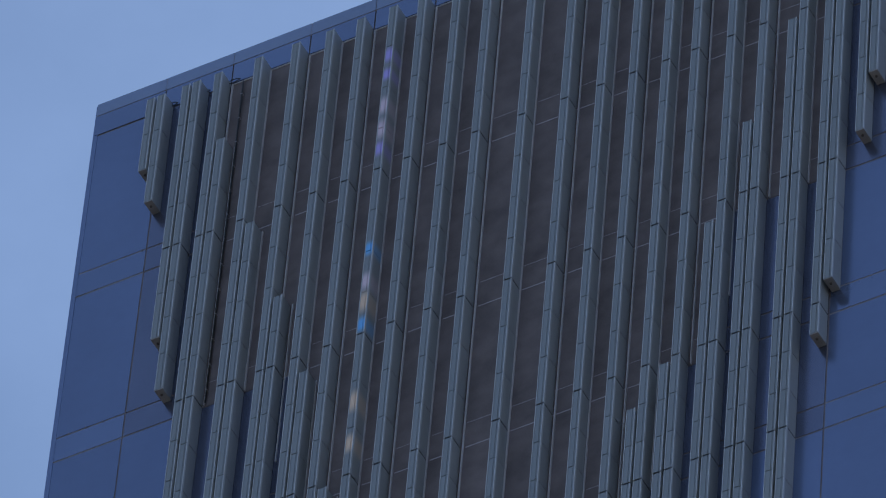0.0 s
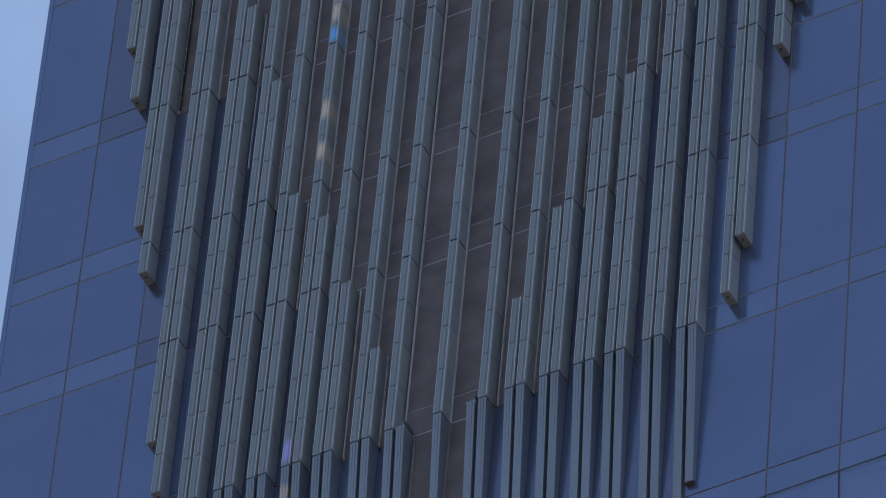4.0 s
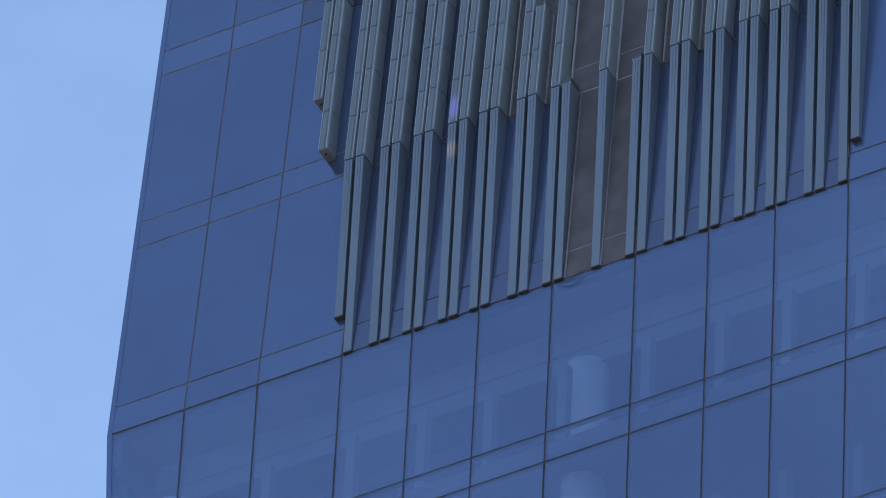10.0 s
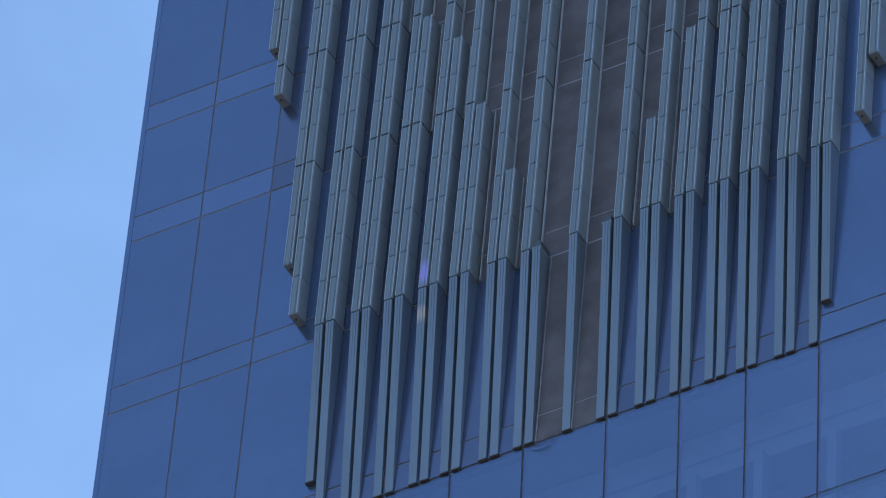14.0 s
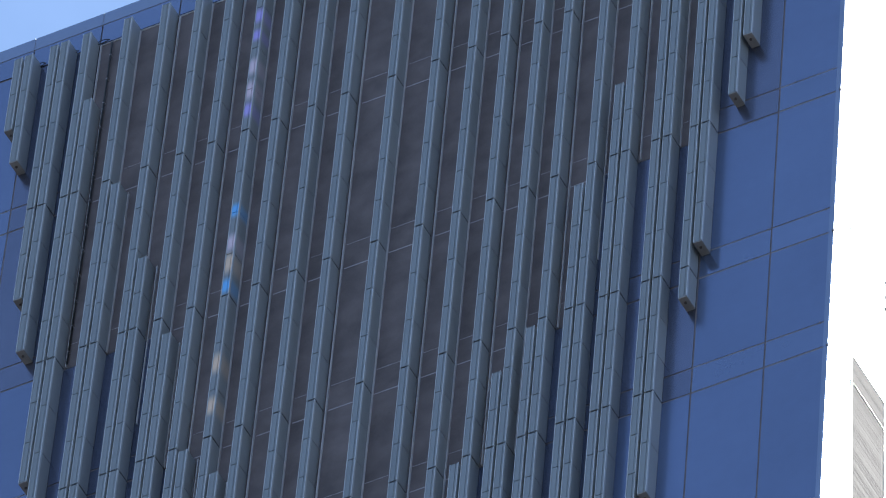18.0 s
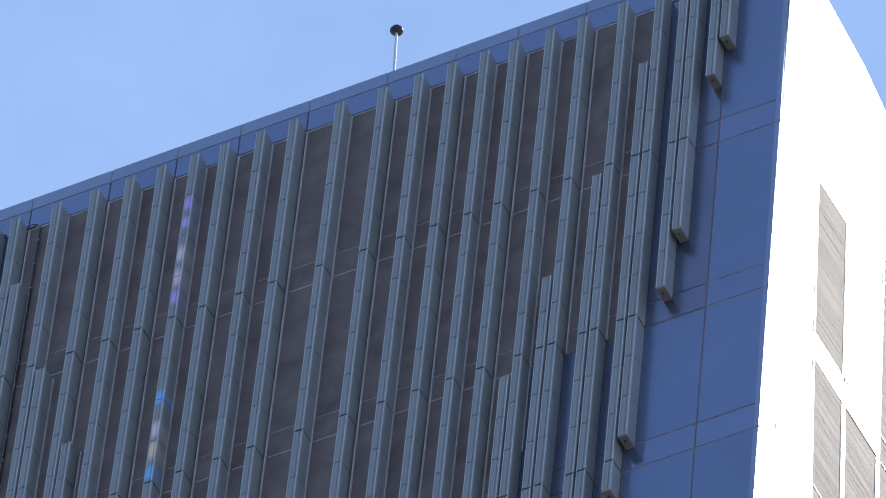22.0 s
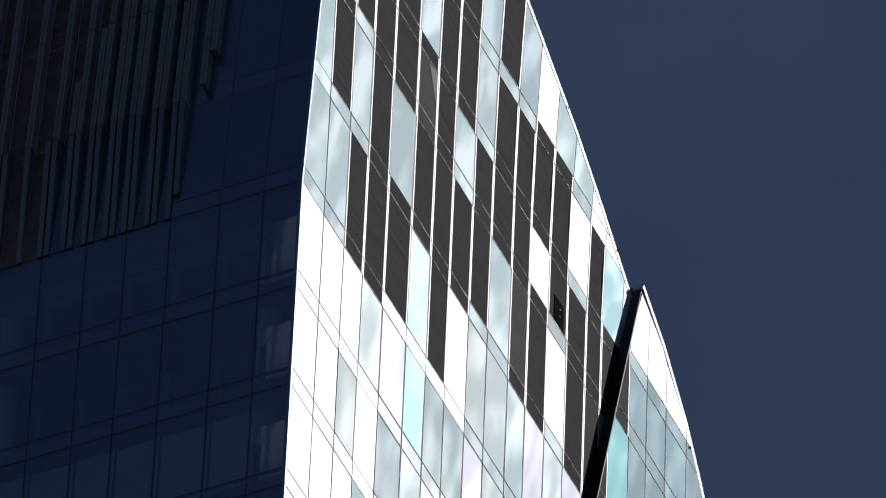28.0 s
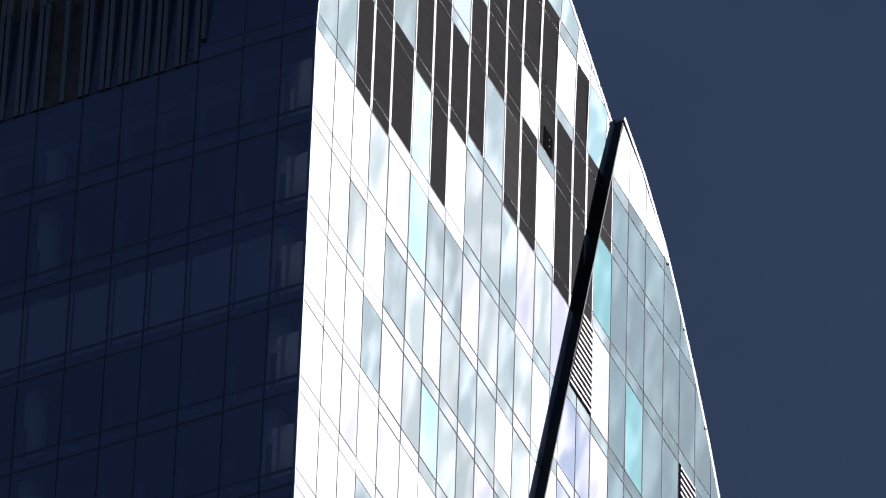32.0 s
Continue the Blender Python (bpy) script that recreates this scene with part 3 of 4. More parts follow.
for i in range(13):
    for r in range(len(ROWS) - 1):
        top, low = ROWS[r], ROWS[r + 1]
        g = JOINT / 2
        if r == 0:
            plate("parapet_panel", rect(XA[i] + g, XA[i + 1] - g, low + g, top - 0.285), on_a, -0.02, 0.012, M_BLUE_BAND, front, 0.002)
            continue
        spans = [(XA[i], XA[i + 1], None)]
        if low >= KINK - 0.01:
            spans = []
            for h, (u0, u1) in enumerate(((XA[i], mid(i)), (mid(i), XA[i + 1]))):
                bf = brown_floor(i, h)
                spans.append((u0, u1, bf))
            if min(spans[0][2], spans[1][2]) >= low + 0.5:
                spans = [(XA[i], XA[i + 1], 300.0)]
        for u0, u1, bf in spans:
            if bf is not None and bf < low + 0.5:
                if r == 1:
                    plate("louvre_rail", rect(u0 + 0.02, u1 - 0.02, top - 0.030, top - 0.016), on_a, -0.02, 0.012, M_RAIL, front, label="pale steel rail")
                louvre("louvre_panel", u0 + g, u1 - g, low + BAND + g, top - g, on_a, 0.042, 0.010, M_BROWN, front, -0.02)
                louvre("louvre_panel", u0 + g, u1 - g, low + g, low + BAND - g, on_a, 0.042, 0.010, M_BROWN, front, -0.02)
                for zz, hh, paint in ((low - 0.010, 0.020, M_SILL if bf < low - 0.5 else M_CLEAT), (low + BAND - 0.005, 0.010, M_SILL)):
                    plate("louvre_rail", rect(u0 + 0.06, u1 - 0.02, zz, zz + hh), on_a, -0.02, -0.004, paint, front, label="steel rail")
                continue
            tb, gz = top, 0.020 if low >= KINK - 0.01 else g
            fit = (lambda poly: poly) if i else (lambda poly: [(u + left_edge(z) - XA[0] if u < u1 - 0.1 else u, z) for u, z in poly])
            # Panes between fins get the glass with that shade coloured in.
            dull = 2 < i < 10 or i in (2, 10) and low > 205 or i in (1, 11) and low > 211
            if low > KINK and not dull:
                for q in (low, low + BAND):
                    plate("transom", rect(u0 + g, u1 - g, q - 0.021, q + 0.021), on_a, -0.05, -0.0045, M_DIRT, front, label="dusty sealed transom joint")
            if low + BAND < tb:
                plate("glass_pane", fit(rect(u0 + g, u1 - g, low + BAND + gz * 0.8, tb - gz)), on_a, -0.02, 0.0, M_CLEAR if low < KINK - 0.01 else M_BLUE_SHADE if dull else M_BLUE, front, 0.002)
                plate("spandrel_pane", fit(rect(u0 + g, u1 - g, low + gz, low + BAND - gz * 0.8)), on_a, -0.02, 0.0, M_CLEAR if low < KINK - 0.01 else M_BLUE_SHADE if dull else M_BLUE_BAND, front, 0.002)

# edge strips and lower plain skin
lower_skin = bmesh.new()
prism(lower_skin, rect(left_edge(0), 0.0, 0.0, ROWS[-1] - 0.02), on_a, -0.1, 0.0)
for z0, z1 in ((ROWS[-1], ROWS[8]), (ROWS[8], KINK), (KINK, ROOF)):
    a, b = left_edge(z0), left_edge(z1)
    plate("edge_strip", [(a - 0.015, z0), (a + 0.07, z0), (b + 0.07, z1), (b - 0.015, z1)], on_a, -0.3, 0.006, M_BLUE_BAND, front, label="paler glass strip along the outer edge")
    plate("edge_strip", rect(-0.07, 0.012, z0, z1), on_a, -0.05, 0.006, M_BLUE_TRIM, front, label="paler glass strip along the corner")
plate("cap_joint", rect(XA[0] + 0.01, -0.01, ROOF - 0.30, ROOF + 0.026), on_a, -0.34, 0.010, M_JOINT, front, label="brown joints of the parapet cap")
for u0, u1 in zip(XA, XA[1:]):
    plate("parapet_cap", rect(u0 + 0.006, u1 - 0.006, ROOF - 0.27, ROOF + 0.03), on_a, -0.35, 0.017, M_BLUE_TRIM, front, label="pale blue metal cap along the parapet")
for r in range(2, 8):
    bm = bmesh.new()
    z = ROWS[r] + BAND
    x = XA[0] + 0.3
    while x < -0.1:
        if x < -11.8 and z < 218.9 or x < -14.0 or x > -3.4 and z < 206 or x > -1.5:
            prism(bm, [(x, z - 0.03), (x + 0.009, z - 0.03), (x - 0.012, z + random.uniform(0.02, 0.05)), (x - 0.022, z + 0.02)], on_a, -0.01, 0.008)
        x += random.choice((0.31, 0.31, 0.62))
    part("cleats", finish(bm), M_JOINT, front, "small brown drip cleats along a joint")
part("lower_skin", finish(lower_skin), M_BLUE, front, "plain blue glass of the storeys below")

# ---- fins ----
FIN_W, FIN_GAP, FIN_D = 0.142, 0.050, 0.290
# inner fin of each pair starts here; outer one runs to the roof
INNER_TOP = {2: 220.51, 2.5: 217.99, 3: 215.81, 3.5: 213.65, 4: 210.60, 4.5: 209.80, 5: 207.98, 5.5: 206.15, 6: 204.06}
OUTER_END = {1: 220.45, 1.5: 215.88, 2: 211.20, 2.5: 205.78, 3: 200.80}
INNER_END = {1: 219.55, 1.5: 214.53, 2: 210.00, 2.5: 204.56, 3: 200.00}
TOP = 222.32


def pos(k):
    i = int(k)
    return XA[i] + 0.01 if i == k else mid(i) + 0.04


def fin_segment(bm, x0, x1, za, zb, da, db):
    v = [bm.verts.new(on_a(x, z, o)) for z, d in ((za, da), (zb, db)) for x, o in ((x0, 0.004), (x1, 0.004), (x1, d), (x0, d))]
    for f in ((0, 1, 2, 3), (7, 6, 5, 4), (0, 4, 5, 1), (1, 5, 6, 2), (2, 6, 7, 3), (3, 7, 4, 0)):
        bm.faces.new([v[k] for k in f])


def fin(x, z0, z1, name="sunshade_fin", metal=M_FIN, wedge=M_WEDGE, side=M_FIN_SIDE):
    """One box fin of short aluminium segments, with a wedge below the last full storey."""
    ob = empty(name, "pale grey aluminium sunshade fin on the blue tower front", "fin", "sunshade fins on the front")
    x0, x1 = x - FIN_W / 2, x + FIN_W / 2
    joints = [z for z in ROWS if KINK + 1 < z < 222]
    cuts = sorted({z0, z1, *[z for z in joints if z0 < z < z1]}) if z0 > 204.2 else sorted({max(z0, 204.11), z1, *[z for z in joints if max(z0, 204.2) < z < z1]})
    for a, b in zip(cuts, cuts[1:]):
        if b - a < 0.05:
            continue
        n = max(1, round((b - a) / 0.98))
        for k in range(n):
            za, zb = a + (b - a) * k / n, a + (b - a) * (k + 1) / n
            bm = bmesh.new()
            s0, s1 = za + (0.007 if k or a < 204.12 else 0.027), zb - 0.007
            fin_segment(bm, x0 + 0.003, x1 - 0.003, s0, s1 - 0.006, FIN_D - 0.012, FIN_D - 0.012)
            part("side_panel", finish(bm), side, ob, "fin side panel, coloured lighter to offset shade")
            bm = bmesh.new()
            seam = x0 + 0.70 * FIN_W
            for xa, xb in ((x0 + 0.014, seam - 0.005), (seam + 0.005, x1 - 0.014)):
                fin_segment(bm, xa, xb, s0, s1, FIN_D, FIN_D - 0.002)
            part("segment", finish(bm), metal, ob)
        if a > max(z0, 204.2):
            bm = bmesh.new()
            fin_segment(bm, x0 + 0.011, x1 - 0.011, a + 0.002, a + 0.025, FIN_D - 0.013, FIN_D - 0.013)
            part("collar", finish(bm), M_DARK, ob, "dark collar in a joint")
        for xa in (x0, x1 - 0.010):
            bm = bmesh.new()
            fin_segment(bm, xa, xa + 0.010, a + 0.019, b - 0.004, FIN_D + 0.006, FIN_D + 0.004)
            for v in bm.verts:
                if abs(v.co.y - lean(v.co.z) + 0.004) < 1e-4:
                    v.co.y -= FIN_D - 0.04
            part("edge_bar", finish(bm), M_TRIM, ob, "bright thin edge bar")
    bm = bmesh.new()
    fin_segment(bm, x0 + 0.012, x1 - 0.012, max(z0, 204.2) + 0.03, z1 - 0.03, FIN_D - 0.016, FIN_D - 0.016)
    part("core", finish(bm), M_FIN_CAP, ob, "dark core in the joints")
    if z0 > 204.0:
        bm = bmesh.new()
        fin_segment(bm, x0 + 0.002, x1 - 0.002, z0, z0 + 0.02, FIN_D, FIN_D)
        cap = part("end_cap", finish(bm), M_END, ob, "tan grey end cap")
        bm = tube(bmesh.new(), 0, 0, -0.02, 0.02, 0.020, 0.020, 10)
        bmesh.ops.translate(bm, verts=bm.verts, vec=on_a(x, z0, 0.18))
        part("drain", finish(bm), M_CLEAT, cap, "small drain spout")
    else:
        bm = bmesh.new()
        t = (z0 - KINK) / 4.11
        d0 = 0.03 + (FIN_D - 0.03) * t
        fin_segment(bm, x0 + 0.005, x1 - 0.005, z0 + 0.02, 204.09, d0, FIN_D)
        part("wedge", finish(bm), wedge, ob, "smooth tapering blue-grey wedge")
        bm = bmesh.new()
        fin_segment(bm, x0 + 0.002, x1 + 0.006, z0, z0 + 0.020, d0 + 0.006, d0 + 0.006)
        part("end_cap", finish(bm), M_CLEAT, ob, "brown end cap")
        for shift, reach, w in ((-0.020, random.uniform(1.1, 1.7), 0.005), (0.026, random.uniform(1.6, 2.4), 0.007)):
            bm = bmesh.new()
            zs = 204.07 - reach
            ds = 0.03 + (FIN_D - 0.03) * (zs - KINK) / 4.11
            xm = x + shift
            v = [bm.verts.new(on_a(*p)) for p in ((xm - w, 204.07, FIN_D + 0.001), (xm + w, 204.07, FIN_D + 0.001), (xm + 0.003, zs, ds + 0.001),
                                                   (xm - w, 204.07, FIN_D - 0.02), (xm + w, 204.07, FIN_D - 0.02), (xm + 0.003, zs, ds - 0.02))]
            for f in ((0, 1, 2), (5, 4, 3), (0, 3, 4, 1), (1, 4, 5, 2), (2, 5, 3, 0)):
                bm.faces.new([v[q] for q in f])
            part("seam", finish(bm), M_FIN_CAP, ob, "dark tapering seam")
    return ob


HALF = (FIN_W + FIN_GAP) / 2
ks = [1 + 0.5 * j for j in range(23)]


def rail(x, k, z0, z1):
    """A pale upright rail beside a fin, where brown louvres begin on its right."""
    z0 = max(z0, brown_floor(int(k), 1 if k % 1 else 0) + 0.02)
    if z1 - z0 > 0.1:
        z1 = min(z1, 222.23)
        near, far = (0.004, 0.016) if k % 1 else (0.036, 0.050)
        if z0 < 204.0:
            plate("louvre_rail", rect(x + FIN_W / 2 + near, x + FIN_W / 2 + near + 0.009, z0, min(z1, 204.10)), on_a, -0.02, 0.02, M_SILL, front, label="dull thin steel rail")
            z0 = 204.11
        if z1 - z0 < 0.1:
            return
        plate("louvre_rail", rect(x + FIN_W / 2 + near, x + FIN_W / 2 + far, z0, z1), on_a, -0.02, 0.03, M_RAIL, front, label="pale steel rail")


for k in ks:
    m = 13 - k
    key = min(k, m)
    if key > 6:
        fin(pos(k), KINK, TOP)
        rail(pos(k), k, KINK, TOP)
        continue
    left = k < 6.5
    outer_x = pos(k) + (-HALF if left else HALF)
    inner_x = pos(k) + (HALF if left else -HALF)
    made = fin(outer_x, OUTER_END.get(key, KINK), TOP, metal=M_GLINT if k == 4.5 else M_FIN, wedge=M_GLINT_WEDGE if k == 4.5 else M_WEDGE, side=M_GLINT_SIDE if k == 4.5 else M_FIN_SIDE)
    if k == 4.5:
        tagged(made, "pale grey aluminium sunshade fin with painted rainbow sun glints")
    if left:
        rail(outer_x, k, INNER_TOP.get(key, TOP), TOP)
        rail(inner_x, k, KINK, INNER_TOP.get(key, TOP))
    else:
        rail(outer_x, k, KINK, TOP)
    fin(inner_x, INNER_END.get(key, KINK), INNER_TOP.get(key, TOP))

# ---- sunlit side ----
side_wall = empty("wall_side", "sunlit side of the tower in white and pale glass", "wall", kind="structure")


def bar_y(z):
    """The slanting step where the outer sheet of the side begins."""
    return 19.5 - 0.252 * (214.1 - z)


def cell(u0, u1, z0, z1, sheet):
    poly = rect(u0, u1, z0, z1)
    if z1 > KINK:
        z_hi = 224.0
        poly = clip(poly, (0.02, KINK), (lean(z_hi) + 0.02, z_hi)) if u0 < 2.5 else poly
    for p, q in zip(EDGE[sheet], EDGE[sheet][1:]):
        if u1 - u0 < 2 and (p[0] > u1 + 0.1 or q[0] < u0 - 0.1 and q is not EDGE[sheet][-1]):
            continue
        t = Vector((q[0] - p[0], q[1] - p[1])).normalized() * 0.200
        poly = clip(poly, (p[0] + t.y, p[1] - t.x), (q[0] + t.y, q[1] - t.x)) if len(poly) > 2 else poly
    lo, hi = (bar_y(150), 150), (bar_y(216), 216)
    if len(poly) > 2:
        poly = clip(poly, (hi[0] - 0.02, hi[1]), (lo[0] - 0.02, lo[1])) if sheet == 0 else clip(poly, (lo[0] + 0.02, lo[1]), (hi[0] + 0.02, hi[1]))
    return poly


def in_side(poly):
    return len(poly) > 2 and area(poly) > 0.002


# Each pane's colour holds the glare and sky that it mirrors.
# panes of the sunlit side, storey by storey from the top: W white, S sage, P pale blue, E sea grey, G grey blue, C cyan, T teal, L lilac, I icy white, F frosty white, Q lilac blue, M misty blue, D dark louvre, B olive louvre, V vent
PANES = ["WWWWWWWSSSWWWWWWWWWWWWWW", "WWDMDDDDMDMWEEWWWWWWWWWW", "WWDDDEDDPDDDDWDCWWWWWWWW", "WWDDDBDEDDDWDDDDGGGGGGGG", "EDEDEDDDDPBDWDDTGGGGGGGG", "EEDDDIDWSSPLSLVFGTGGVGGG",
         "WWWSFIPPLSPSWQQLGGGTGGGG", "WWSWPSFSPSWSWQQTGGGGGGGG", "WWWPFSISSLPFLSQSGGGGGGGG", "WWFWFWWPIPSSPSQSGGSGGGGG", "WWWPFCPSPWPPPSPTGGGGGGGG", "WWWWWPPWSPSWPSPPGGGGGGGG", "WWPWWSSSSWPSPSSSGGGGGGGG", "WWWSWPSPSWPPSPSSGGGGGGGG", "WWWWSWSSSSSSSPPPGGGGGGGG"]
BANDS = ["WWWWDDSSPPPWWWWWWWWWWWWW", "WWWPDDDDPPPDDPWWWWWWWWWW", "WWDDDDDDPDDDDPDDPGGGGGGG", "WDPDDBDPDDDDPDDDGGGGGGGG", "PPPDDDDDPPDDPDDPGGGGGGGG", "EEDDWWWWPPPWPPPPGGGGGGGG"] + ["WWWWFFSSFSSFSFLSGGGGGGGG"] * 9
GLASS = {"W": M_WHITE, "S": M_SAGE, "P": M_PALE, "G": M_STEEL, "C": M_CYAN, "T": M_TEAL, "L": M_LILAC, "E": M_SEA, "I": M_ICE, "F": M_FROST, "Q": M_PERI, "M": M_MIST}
LOUVRE = {"D": M_GREYLV, "B": M_OLIVELV}


def side_louvre(u0, u1, z0, z1, place, mat, sheet):
    """A dark louvre with many fine blades, held between two bright posts."""
    poly = cell(u0, u1, z0, z1, sheet)
    if not in_side(poly):
        return
    full = abs(area(poly) - (u1 - u0) * (z1 - z0)) < 0.02
    if full:
        louvre("louvre_panel", u0 + 0.044, u1 - 0.044, z0 + 0.012, z1, place, 0.032, 0.0022, mat, side_wall, -0.006, 0.5)
    else:
        plate("louvre_panel", cell(u0 + 0.055, u1 - 0.055, z0, z1, sheet), place, -0.03, -0.004, mat, side_wall)
    for za, zb in ((z0, z0 + 0.006),):
        lip = cell(u0 + 0.044, u1 - 0.044, za, zb, sheet)
        if in_side(lip):
            plate("louvre_lip", lip, place, -0.02, 0.004, M_MULLION, side_wall, label="bright thin louvre lip")
    for a, c in ((u0, u0 + 0.042), (u1 - 0.042, u1)):
        post = cell(a, c, z0, z1, sheet)
        if in_side(post):
            plate("louvre_post", post, place, -0.02, 0.006, M_MULLION, side_wall, label="bright polished post")


def side_vent(u0, u1, z0, z1, place, sheet):
    """A wide-bladed vent: white blades over a dark hollow."""
    poly = cell(u0, u1, z0, z1, sheet)
    if not in_side(poly):
        return
    plate("vent_back", poly, place, -0.03, -0.02, M_JOINT_B, side_wall, label="dark hollow of a vent")
    n = round((z1 - z0) / 0.25)
    for k in range(n):
        z = z0 + (k + 0.2) * (z1 - z0) / n
        blade = cell(u0 + 0.03, u1 - 0.03, z, z + 0.095, sheet)
        if in_side(blade):
            plate("vent_blade", blade, place, -0.01, 0.06, M_MULLION, side_wall, label="white vent blade")


NB = len(YB)
random.seed(7)
for sheet in (0, 1):
    off = STEP * sheet
    place = (lambda o: (lambda u, z, f: on_b(u, z, f + o)))(off)
    for a, c, lo, hi in [(0, 3.54, KINK, 213), (0, 3.54, 150, 166), (3.54, 27.6, 150, 213)] + [(a, c, 213, 224) for a, c in zip(YB, YB[1:] + [27.6])]:
        sheet_poly = cell(a, c, lo, hi, sheet)
        if in_side(sheet_poly):
            plate("joint_sheet", sheet_poly, place, -0.10, -0.014, M_JOINT_B, side_wall, label="dark joints between the panes")
    if sheet == 0:
        for y in YB[1:3]:
            plate("mullion", rect(y - 0.019, y + 0.019, 166, KINK), place, -0.08, 0.004, M_JOINT_B, side_wall, label="dark sealed mullion joint")
        for z in ROWS[7:]:
            for q in (z, z + BAND):
                if 166 < q < KINK:
                    plate("transom", rect(0.02, 3.54, q - 0.018, q + 0.018), place, -0.08, 0.003, M_JOINT_B, side_wall, label="dark sealed transom joint")
    for i in range(NB):
        u0, u1 = YB[i], YB[i + 1] if i + 1 < NB else 28.0
        for r in range(1, len(ROWS) - 1):
            top, low = (ROWS[r] if r > 1 else 223.2), ROWS[r + 1]
            for z0, z1, name, codes in ((low + BAND, top, "glass_pane", PANES), (low, low + BAND, "spandrel_pane", BANDS)):
                g = 0.017
                code = codes[r - 1][i]
                right = u1
                if r == 6 and name == "glass_pane":
                    if sheet == 1 and i == 14:
                        continue
                    if sheet == 1 and i == 13:
                        code, right = "V", YB[15]
                    elif sheet == 0 and code == "V":
                        code = "W"
                if code in LOUVRE:
                    side_louvre(u0 + g, u1 - g, z0 + g, z1 - g, place, LOUVRE[code], sheet)
                    continue
                if code == "V":
                    side_vent(u0 + g, right - g, z0 + g, z1 - g, place, sheet)
                    continue
                poly = cell(u0 + g, u1 - g, z0 + g, z1 - g, sheet)
                if in_side(poly):
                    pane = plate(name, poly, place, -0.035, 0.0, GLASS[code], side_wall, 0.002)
                    # Pale rim stands in for the highlight along the pane's edges.
                    if code != "W" and abs(area(poly) - (u1 - u0 - 2 * g) * (z1 - z0 - 2 * g)) < 0.002:
                        bm = bmesh.new()
                        a0, a1, b0, b1, w = u0 + g, u1 - g, z0 + g, z1 - g, 0.015
                        for q in (rect(a0, a0 + w, b0, b1), rect(a1 - w, a1, b0, b1), rect(a0 + w, a1 - w, b0, b0 + w), rect(a0 + w, a1 - w, b1 - w, b1)):
                            prism(bm, q, place, -0.01, 0.006)
                        part("glazing_bead", finish(bm), M_PANE_RIM, pane, "thin pale rim painting the highlight at a pane edge")
                    pane.visible_shadow = not (u1 < 3.6 and top <= KINK + 0.01)

# slanting step between the two sheets
bm = bmesh.new()
za, zb = 150.0, 214.25
v = [bm.verts.new((x, bar_y(z) + dy, z)) for z in (za, zb) for x, dy in ((0.02, -0.02), (STEP + 0.11, -0.02), (STEP + 0.11, 0.03), (0.02, 0.03))]
for f in ((3, 2, 1, 0), (4, 5, 6, 7), (0, 1, 5, 4), (1, 2, 6, 5), (2, 3, 7, 6), (3, 0, 4, 7)):
    bm.faces.new([v[k] for k in f])
# The near-black colour puts in the shade of this sunless face.
part("step_return", finish(bm), M_DARK, side_wall, "slanting return between two glass sheets, coloured dark for its shade")


def edge_trim(lo, hi, off, sheet, name):
    """White metal trim along the falling curved edge."""
    bm = bmesh.new()
    pts = [p for p in EDGE[sheet] if lo <= p[0] <= hi]
    rows = []
    for k, (y, z) in enumerate(pts):
        a, c = pts[max(k - 1, 0)], pts[min(k + 1, len(pts) - 1)]
        t = Vector((c[0] - a[0], c[1] - a[1])).normalized()
        n = Vector((-t.y, t.x))
        rows.append([bm.verts.new((x + SKEW * y + flare(y, z), y + n.x * d, z + n.y * d)) for x, d in ((off - 0.3, -0.19), (off + 0.004, -0.19), (off + 0.004, 0.0), (off - 0.3, 0.0))])
    for p, q in zip(rows, rows[1:]):
        for k in range(4):
            bm.faces.new((p[k], p[(k + 1) % 4], q[(k + 1) % 4], q[k]))
    bm.faces.new(rows[0])
    bm.faces.new(rows[-1][::-1])
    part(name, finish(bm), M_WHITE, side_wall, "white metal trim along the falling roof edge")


edge_trim(-1, 19.6, 0.0, 0, "roof_trim")
EDGE[1][0] = (19.52, 214.25)
edge_trim(19.1, 28, STEP, 1, "roof_trim")


# ---- small things ----
def hook(y, z, off):
    """A bent dark cable hook on the roof edge."""
    ob = empty("cable_hook", "small dark steel cable hook on the roof edge", "hook", "cable hooks on the roof edge")
    part("plate", finish(box(bmesh.new(), off - 0.02, off + 0.010, y - 0.010, y + 0.008, z - 0.05, z + 0.03)), M_CLEAT, ob)
    part("eye", finish(box(bmesh.new(), off - 0.012, off + 0.016, y - 0.012, y + 0.13, z + 0.03, z + 0.042)), M_CLEAT, ob)
    part("tip", finish(box(bmesh.new(), off - 0.012, off + 0.016, y + 0.118, y + 0.13, z + 0.042, z + 0.12)), M_CLEAT, ob)


for y, z, o in ((11.2, 219.02, 0.0), (14.75, 217.2, 0.0), (18.3, 214.85, 0.0), (22.75, 211.15, STEP), (24.0, 209.6, STEP), (25.6, 207.0, STEP), (27.25, 202.2, STEP)):
    z -= 3.9 * flare(y, z)
    hook(y, z, o + SKEW * y + flare(y, z))
for z in ROWS[2:14]:
    ob = empty("corner_hook", "tiny dark steel hook at the corner of the tower", "hook", "hooks along the corner")
    part("tip", finish(box(bmesh.new(), -0.01, 0.022, lean(z) - 0.022, lean(z) + 0.004, z - 0.015, z + 0.012)), M_CLEAT, ob)


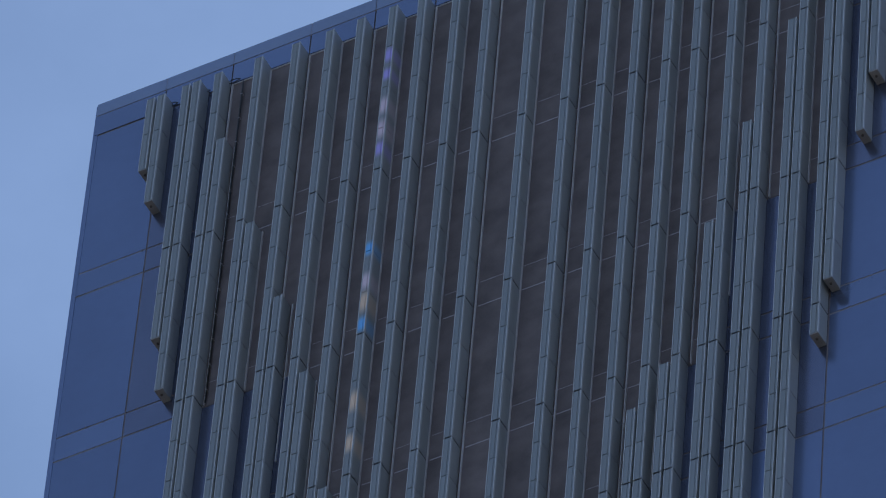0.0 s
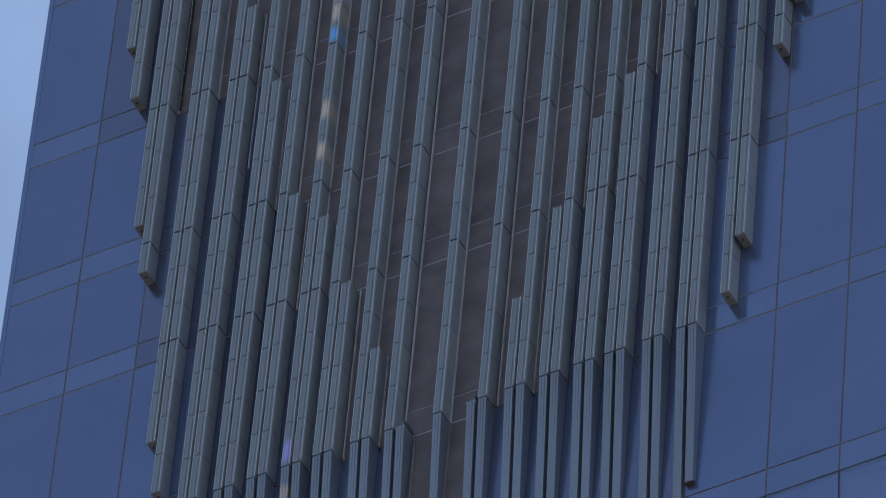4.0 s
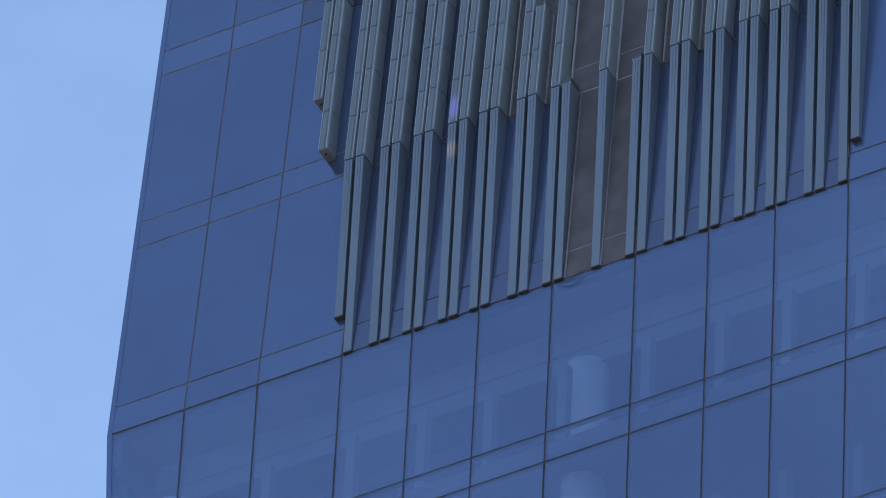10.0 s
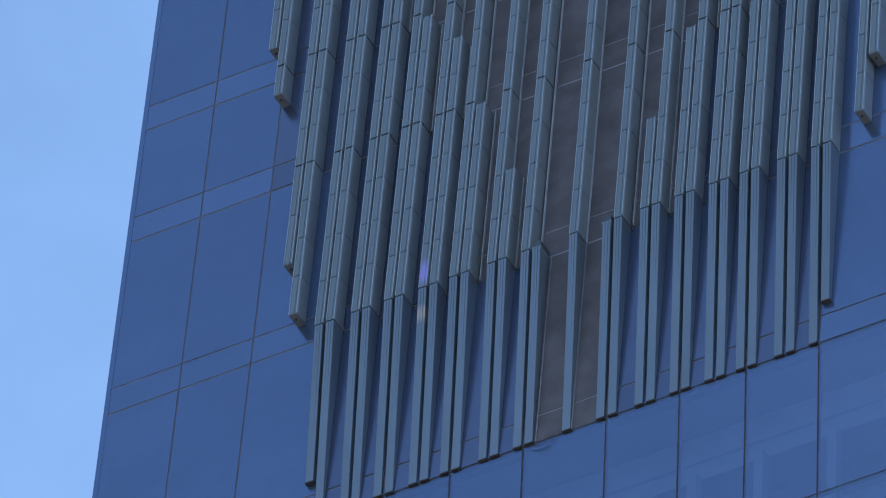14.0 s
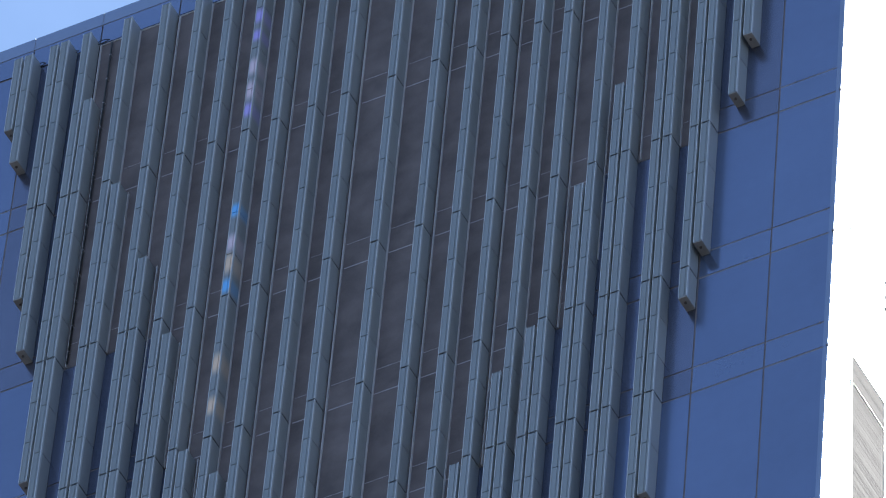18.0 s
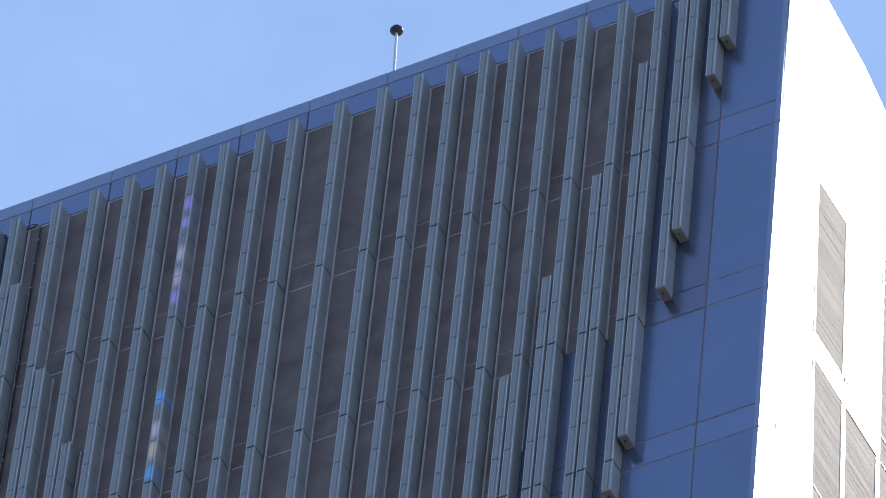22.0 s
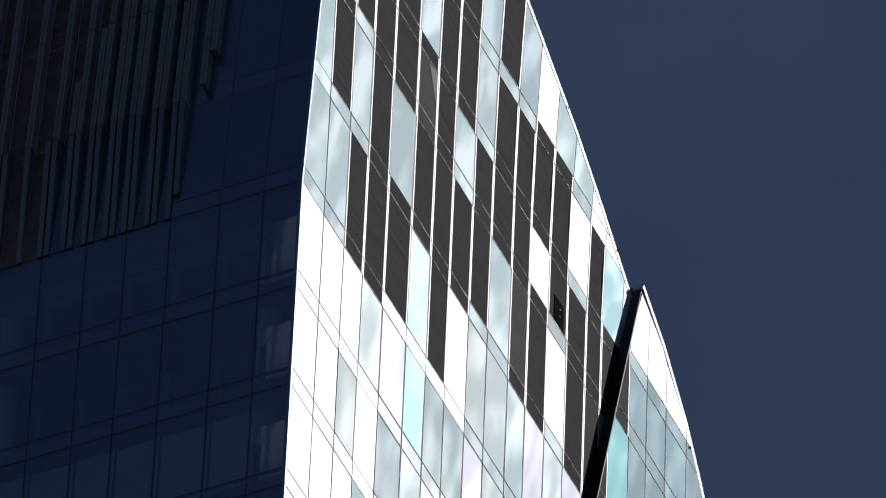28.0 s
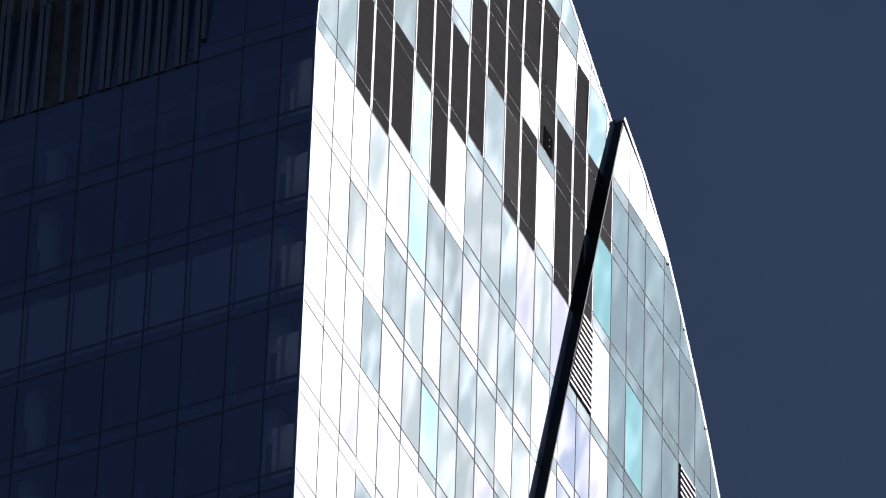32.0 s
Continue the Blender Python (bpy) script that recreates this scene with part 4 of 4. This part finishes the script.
def antenna():
    """A white mast with a dark dome on the roof."""
    ob = empty("roof_mast", "white roof mast carrying a dark round dome", "mast")
    x, y, z = -7.38, 2.3, 223.05
    part("pole", finish(tube(bmesh.new(), x, y, z - 0.75, z + 2.05, 0.028, 0.022, 12)), M_TRIM, ob, "white pole")
    bm = bmesh.new()
    bmesh.ops.create_uvsphere(bm, u_segments=20, v_segments=12, radius=0.11)
    for q in bm.verts:
        q.co.z *= 0.8 if q.co.z > 0 else 0.55
    for f in bm.faces:
        f.smooth = True
    bmesh.ops.translate(bm, verts=bm.verts, vec=(x, y, z + 2.12))
    part("dome", bm, M_DARK, ob, "dark glossy dome")


antenna()


def cable():
    cu = bpy.data.curves.new("cable", 'CURVE')
    cu.dimensions = '3D'
    cu.bevel_depth = 0.004
    for sag, reach in ((0.10, 0.36), (0.13, 0.42)):
        sp = cu.splines.new('POLY')
        sp.points.add(16)
        for k in range(17):
            t = k / 16
            sp.points[k].co = (-8.30 + reach * t, -0.05, 199.95 + 0.05 * t - sag * 4 * t * (1 - t) * (0.7 + 0.6 * t), 1)
    ob = new("loose_cable", cu)
    cu.materials.append(M_WIRE)
    tagged(ob, "thin black cable hanging loose below the brown louvre", "cable")


cable()


def open_vent():
    """A small open hatch in a dark louvre of the sunlit side."""
    ob = empty("vent_hatch", "small open black hatch in a dark louvre panel", "hatch")
    part("hole", finish(box(bmesh.new(), 0.02, 0.085, 14.68, 15.26, 208.72, 209.58)), M_JOINT_B, ob)
    for z in (209.05, 209.3):
        part("bar", finish(box(bmesh.new(), 0.085, 0.095, 15.0, 15.04, z, z + 0.03)), M_RAIL, ob)


open_vent()


def bent_sheet():
    """A loose pale corner of an olive louvre."""
    bm = bmesh.new()
    prism(bm, [(6.74, 210.64), (7.23, 210.66), (7.19, 209.58)], on_b, -0.008, 0.004)
    ob = part("bent_sheet", finish(bm), M_BENT, None)
    tagged(ob, "loose pale grey corner of an olive louvre panel", "louvre")


bent_sheet()


def downpipe():
    """A thin dark pipe in the brown louvre bay, held by small pale clips."""
    ob = empty("downpipe", "thin dark pipe with pale clips running down a brown louvre bay", "pipe")
    z0, z1 = 214.12, 222.2
    bm = bmesh.new()
    rings = [[bm.verts.new(on_a(-13.13 + 0.014 * math.cos(a), z, 0.035 + 0.014 * math.sin(a))) for a in [k * math.pi / 5 for k in range(10)]] for z in (z0, z1)]
    for k in range(10):
        bm.faces.new((rings[0][k], rings[0][(k + 1) % 10], rings[1][(k + 1) % 10], rings[1][k])).smooth = True
    bm.faces.new(rings[0][::-1])
    bm.faces.new(rings[1])
    part("pipe", finish(bm), M_WIRE, ob)
    z = z1 - 0.35
    while z > z0:
        part("clip", finish(prism(bmesh.new(), rect(-13.148, -13.112, z, z + 0.012), on_a, -0.01, 0.050)), M_SILL, ob, "pale pipe clip")
        z -= 0.62


downpipe()


def cable_loop(x0, x1):
    """A short black cable looped between two fin heads under the parapet."""
    cu = bpy.data.curves.new("cable_loop", 'CURVE')
    cu.dimensions = '3D'
    cu.bevel_depth = 0.008
    for rise in (0.05, -0.03):
        sp = cu.splines.new('POLY')
        sp.points.add(10)
        for k in range(11):
            t = k / 10
            p = on_a(x0 + (x1 - x0) * t, 222.27 + rise * math.sin(math.pi * t), 0.05)
            sp.points[k].co = (p.x, p.y, p.z, 1)
    ob = new("cable_loop", cu)
    cu.materials.append(M_WIRE)
    tagged(ob, "short black cable looped between two fin heads", "cable", "cable loops under the parapet")


for a, b in ((-14.52, -14.34), (-13.93, -13.74), (-13.45, -13.18)):
    cable_loop(a, b)
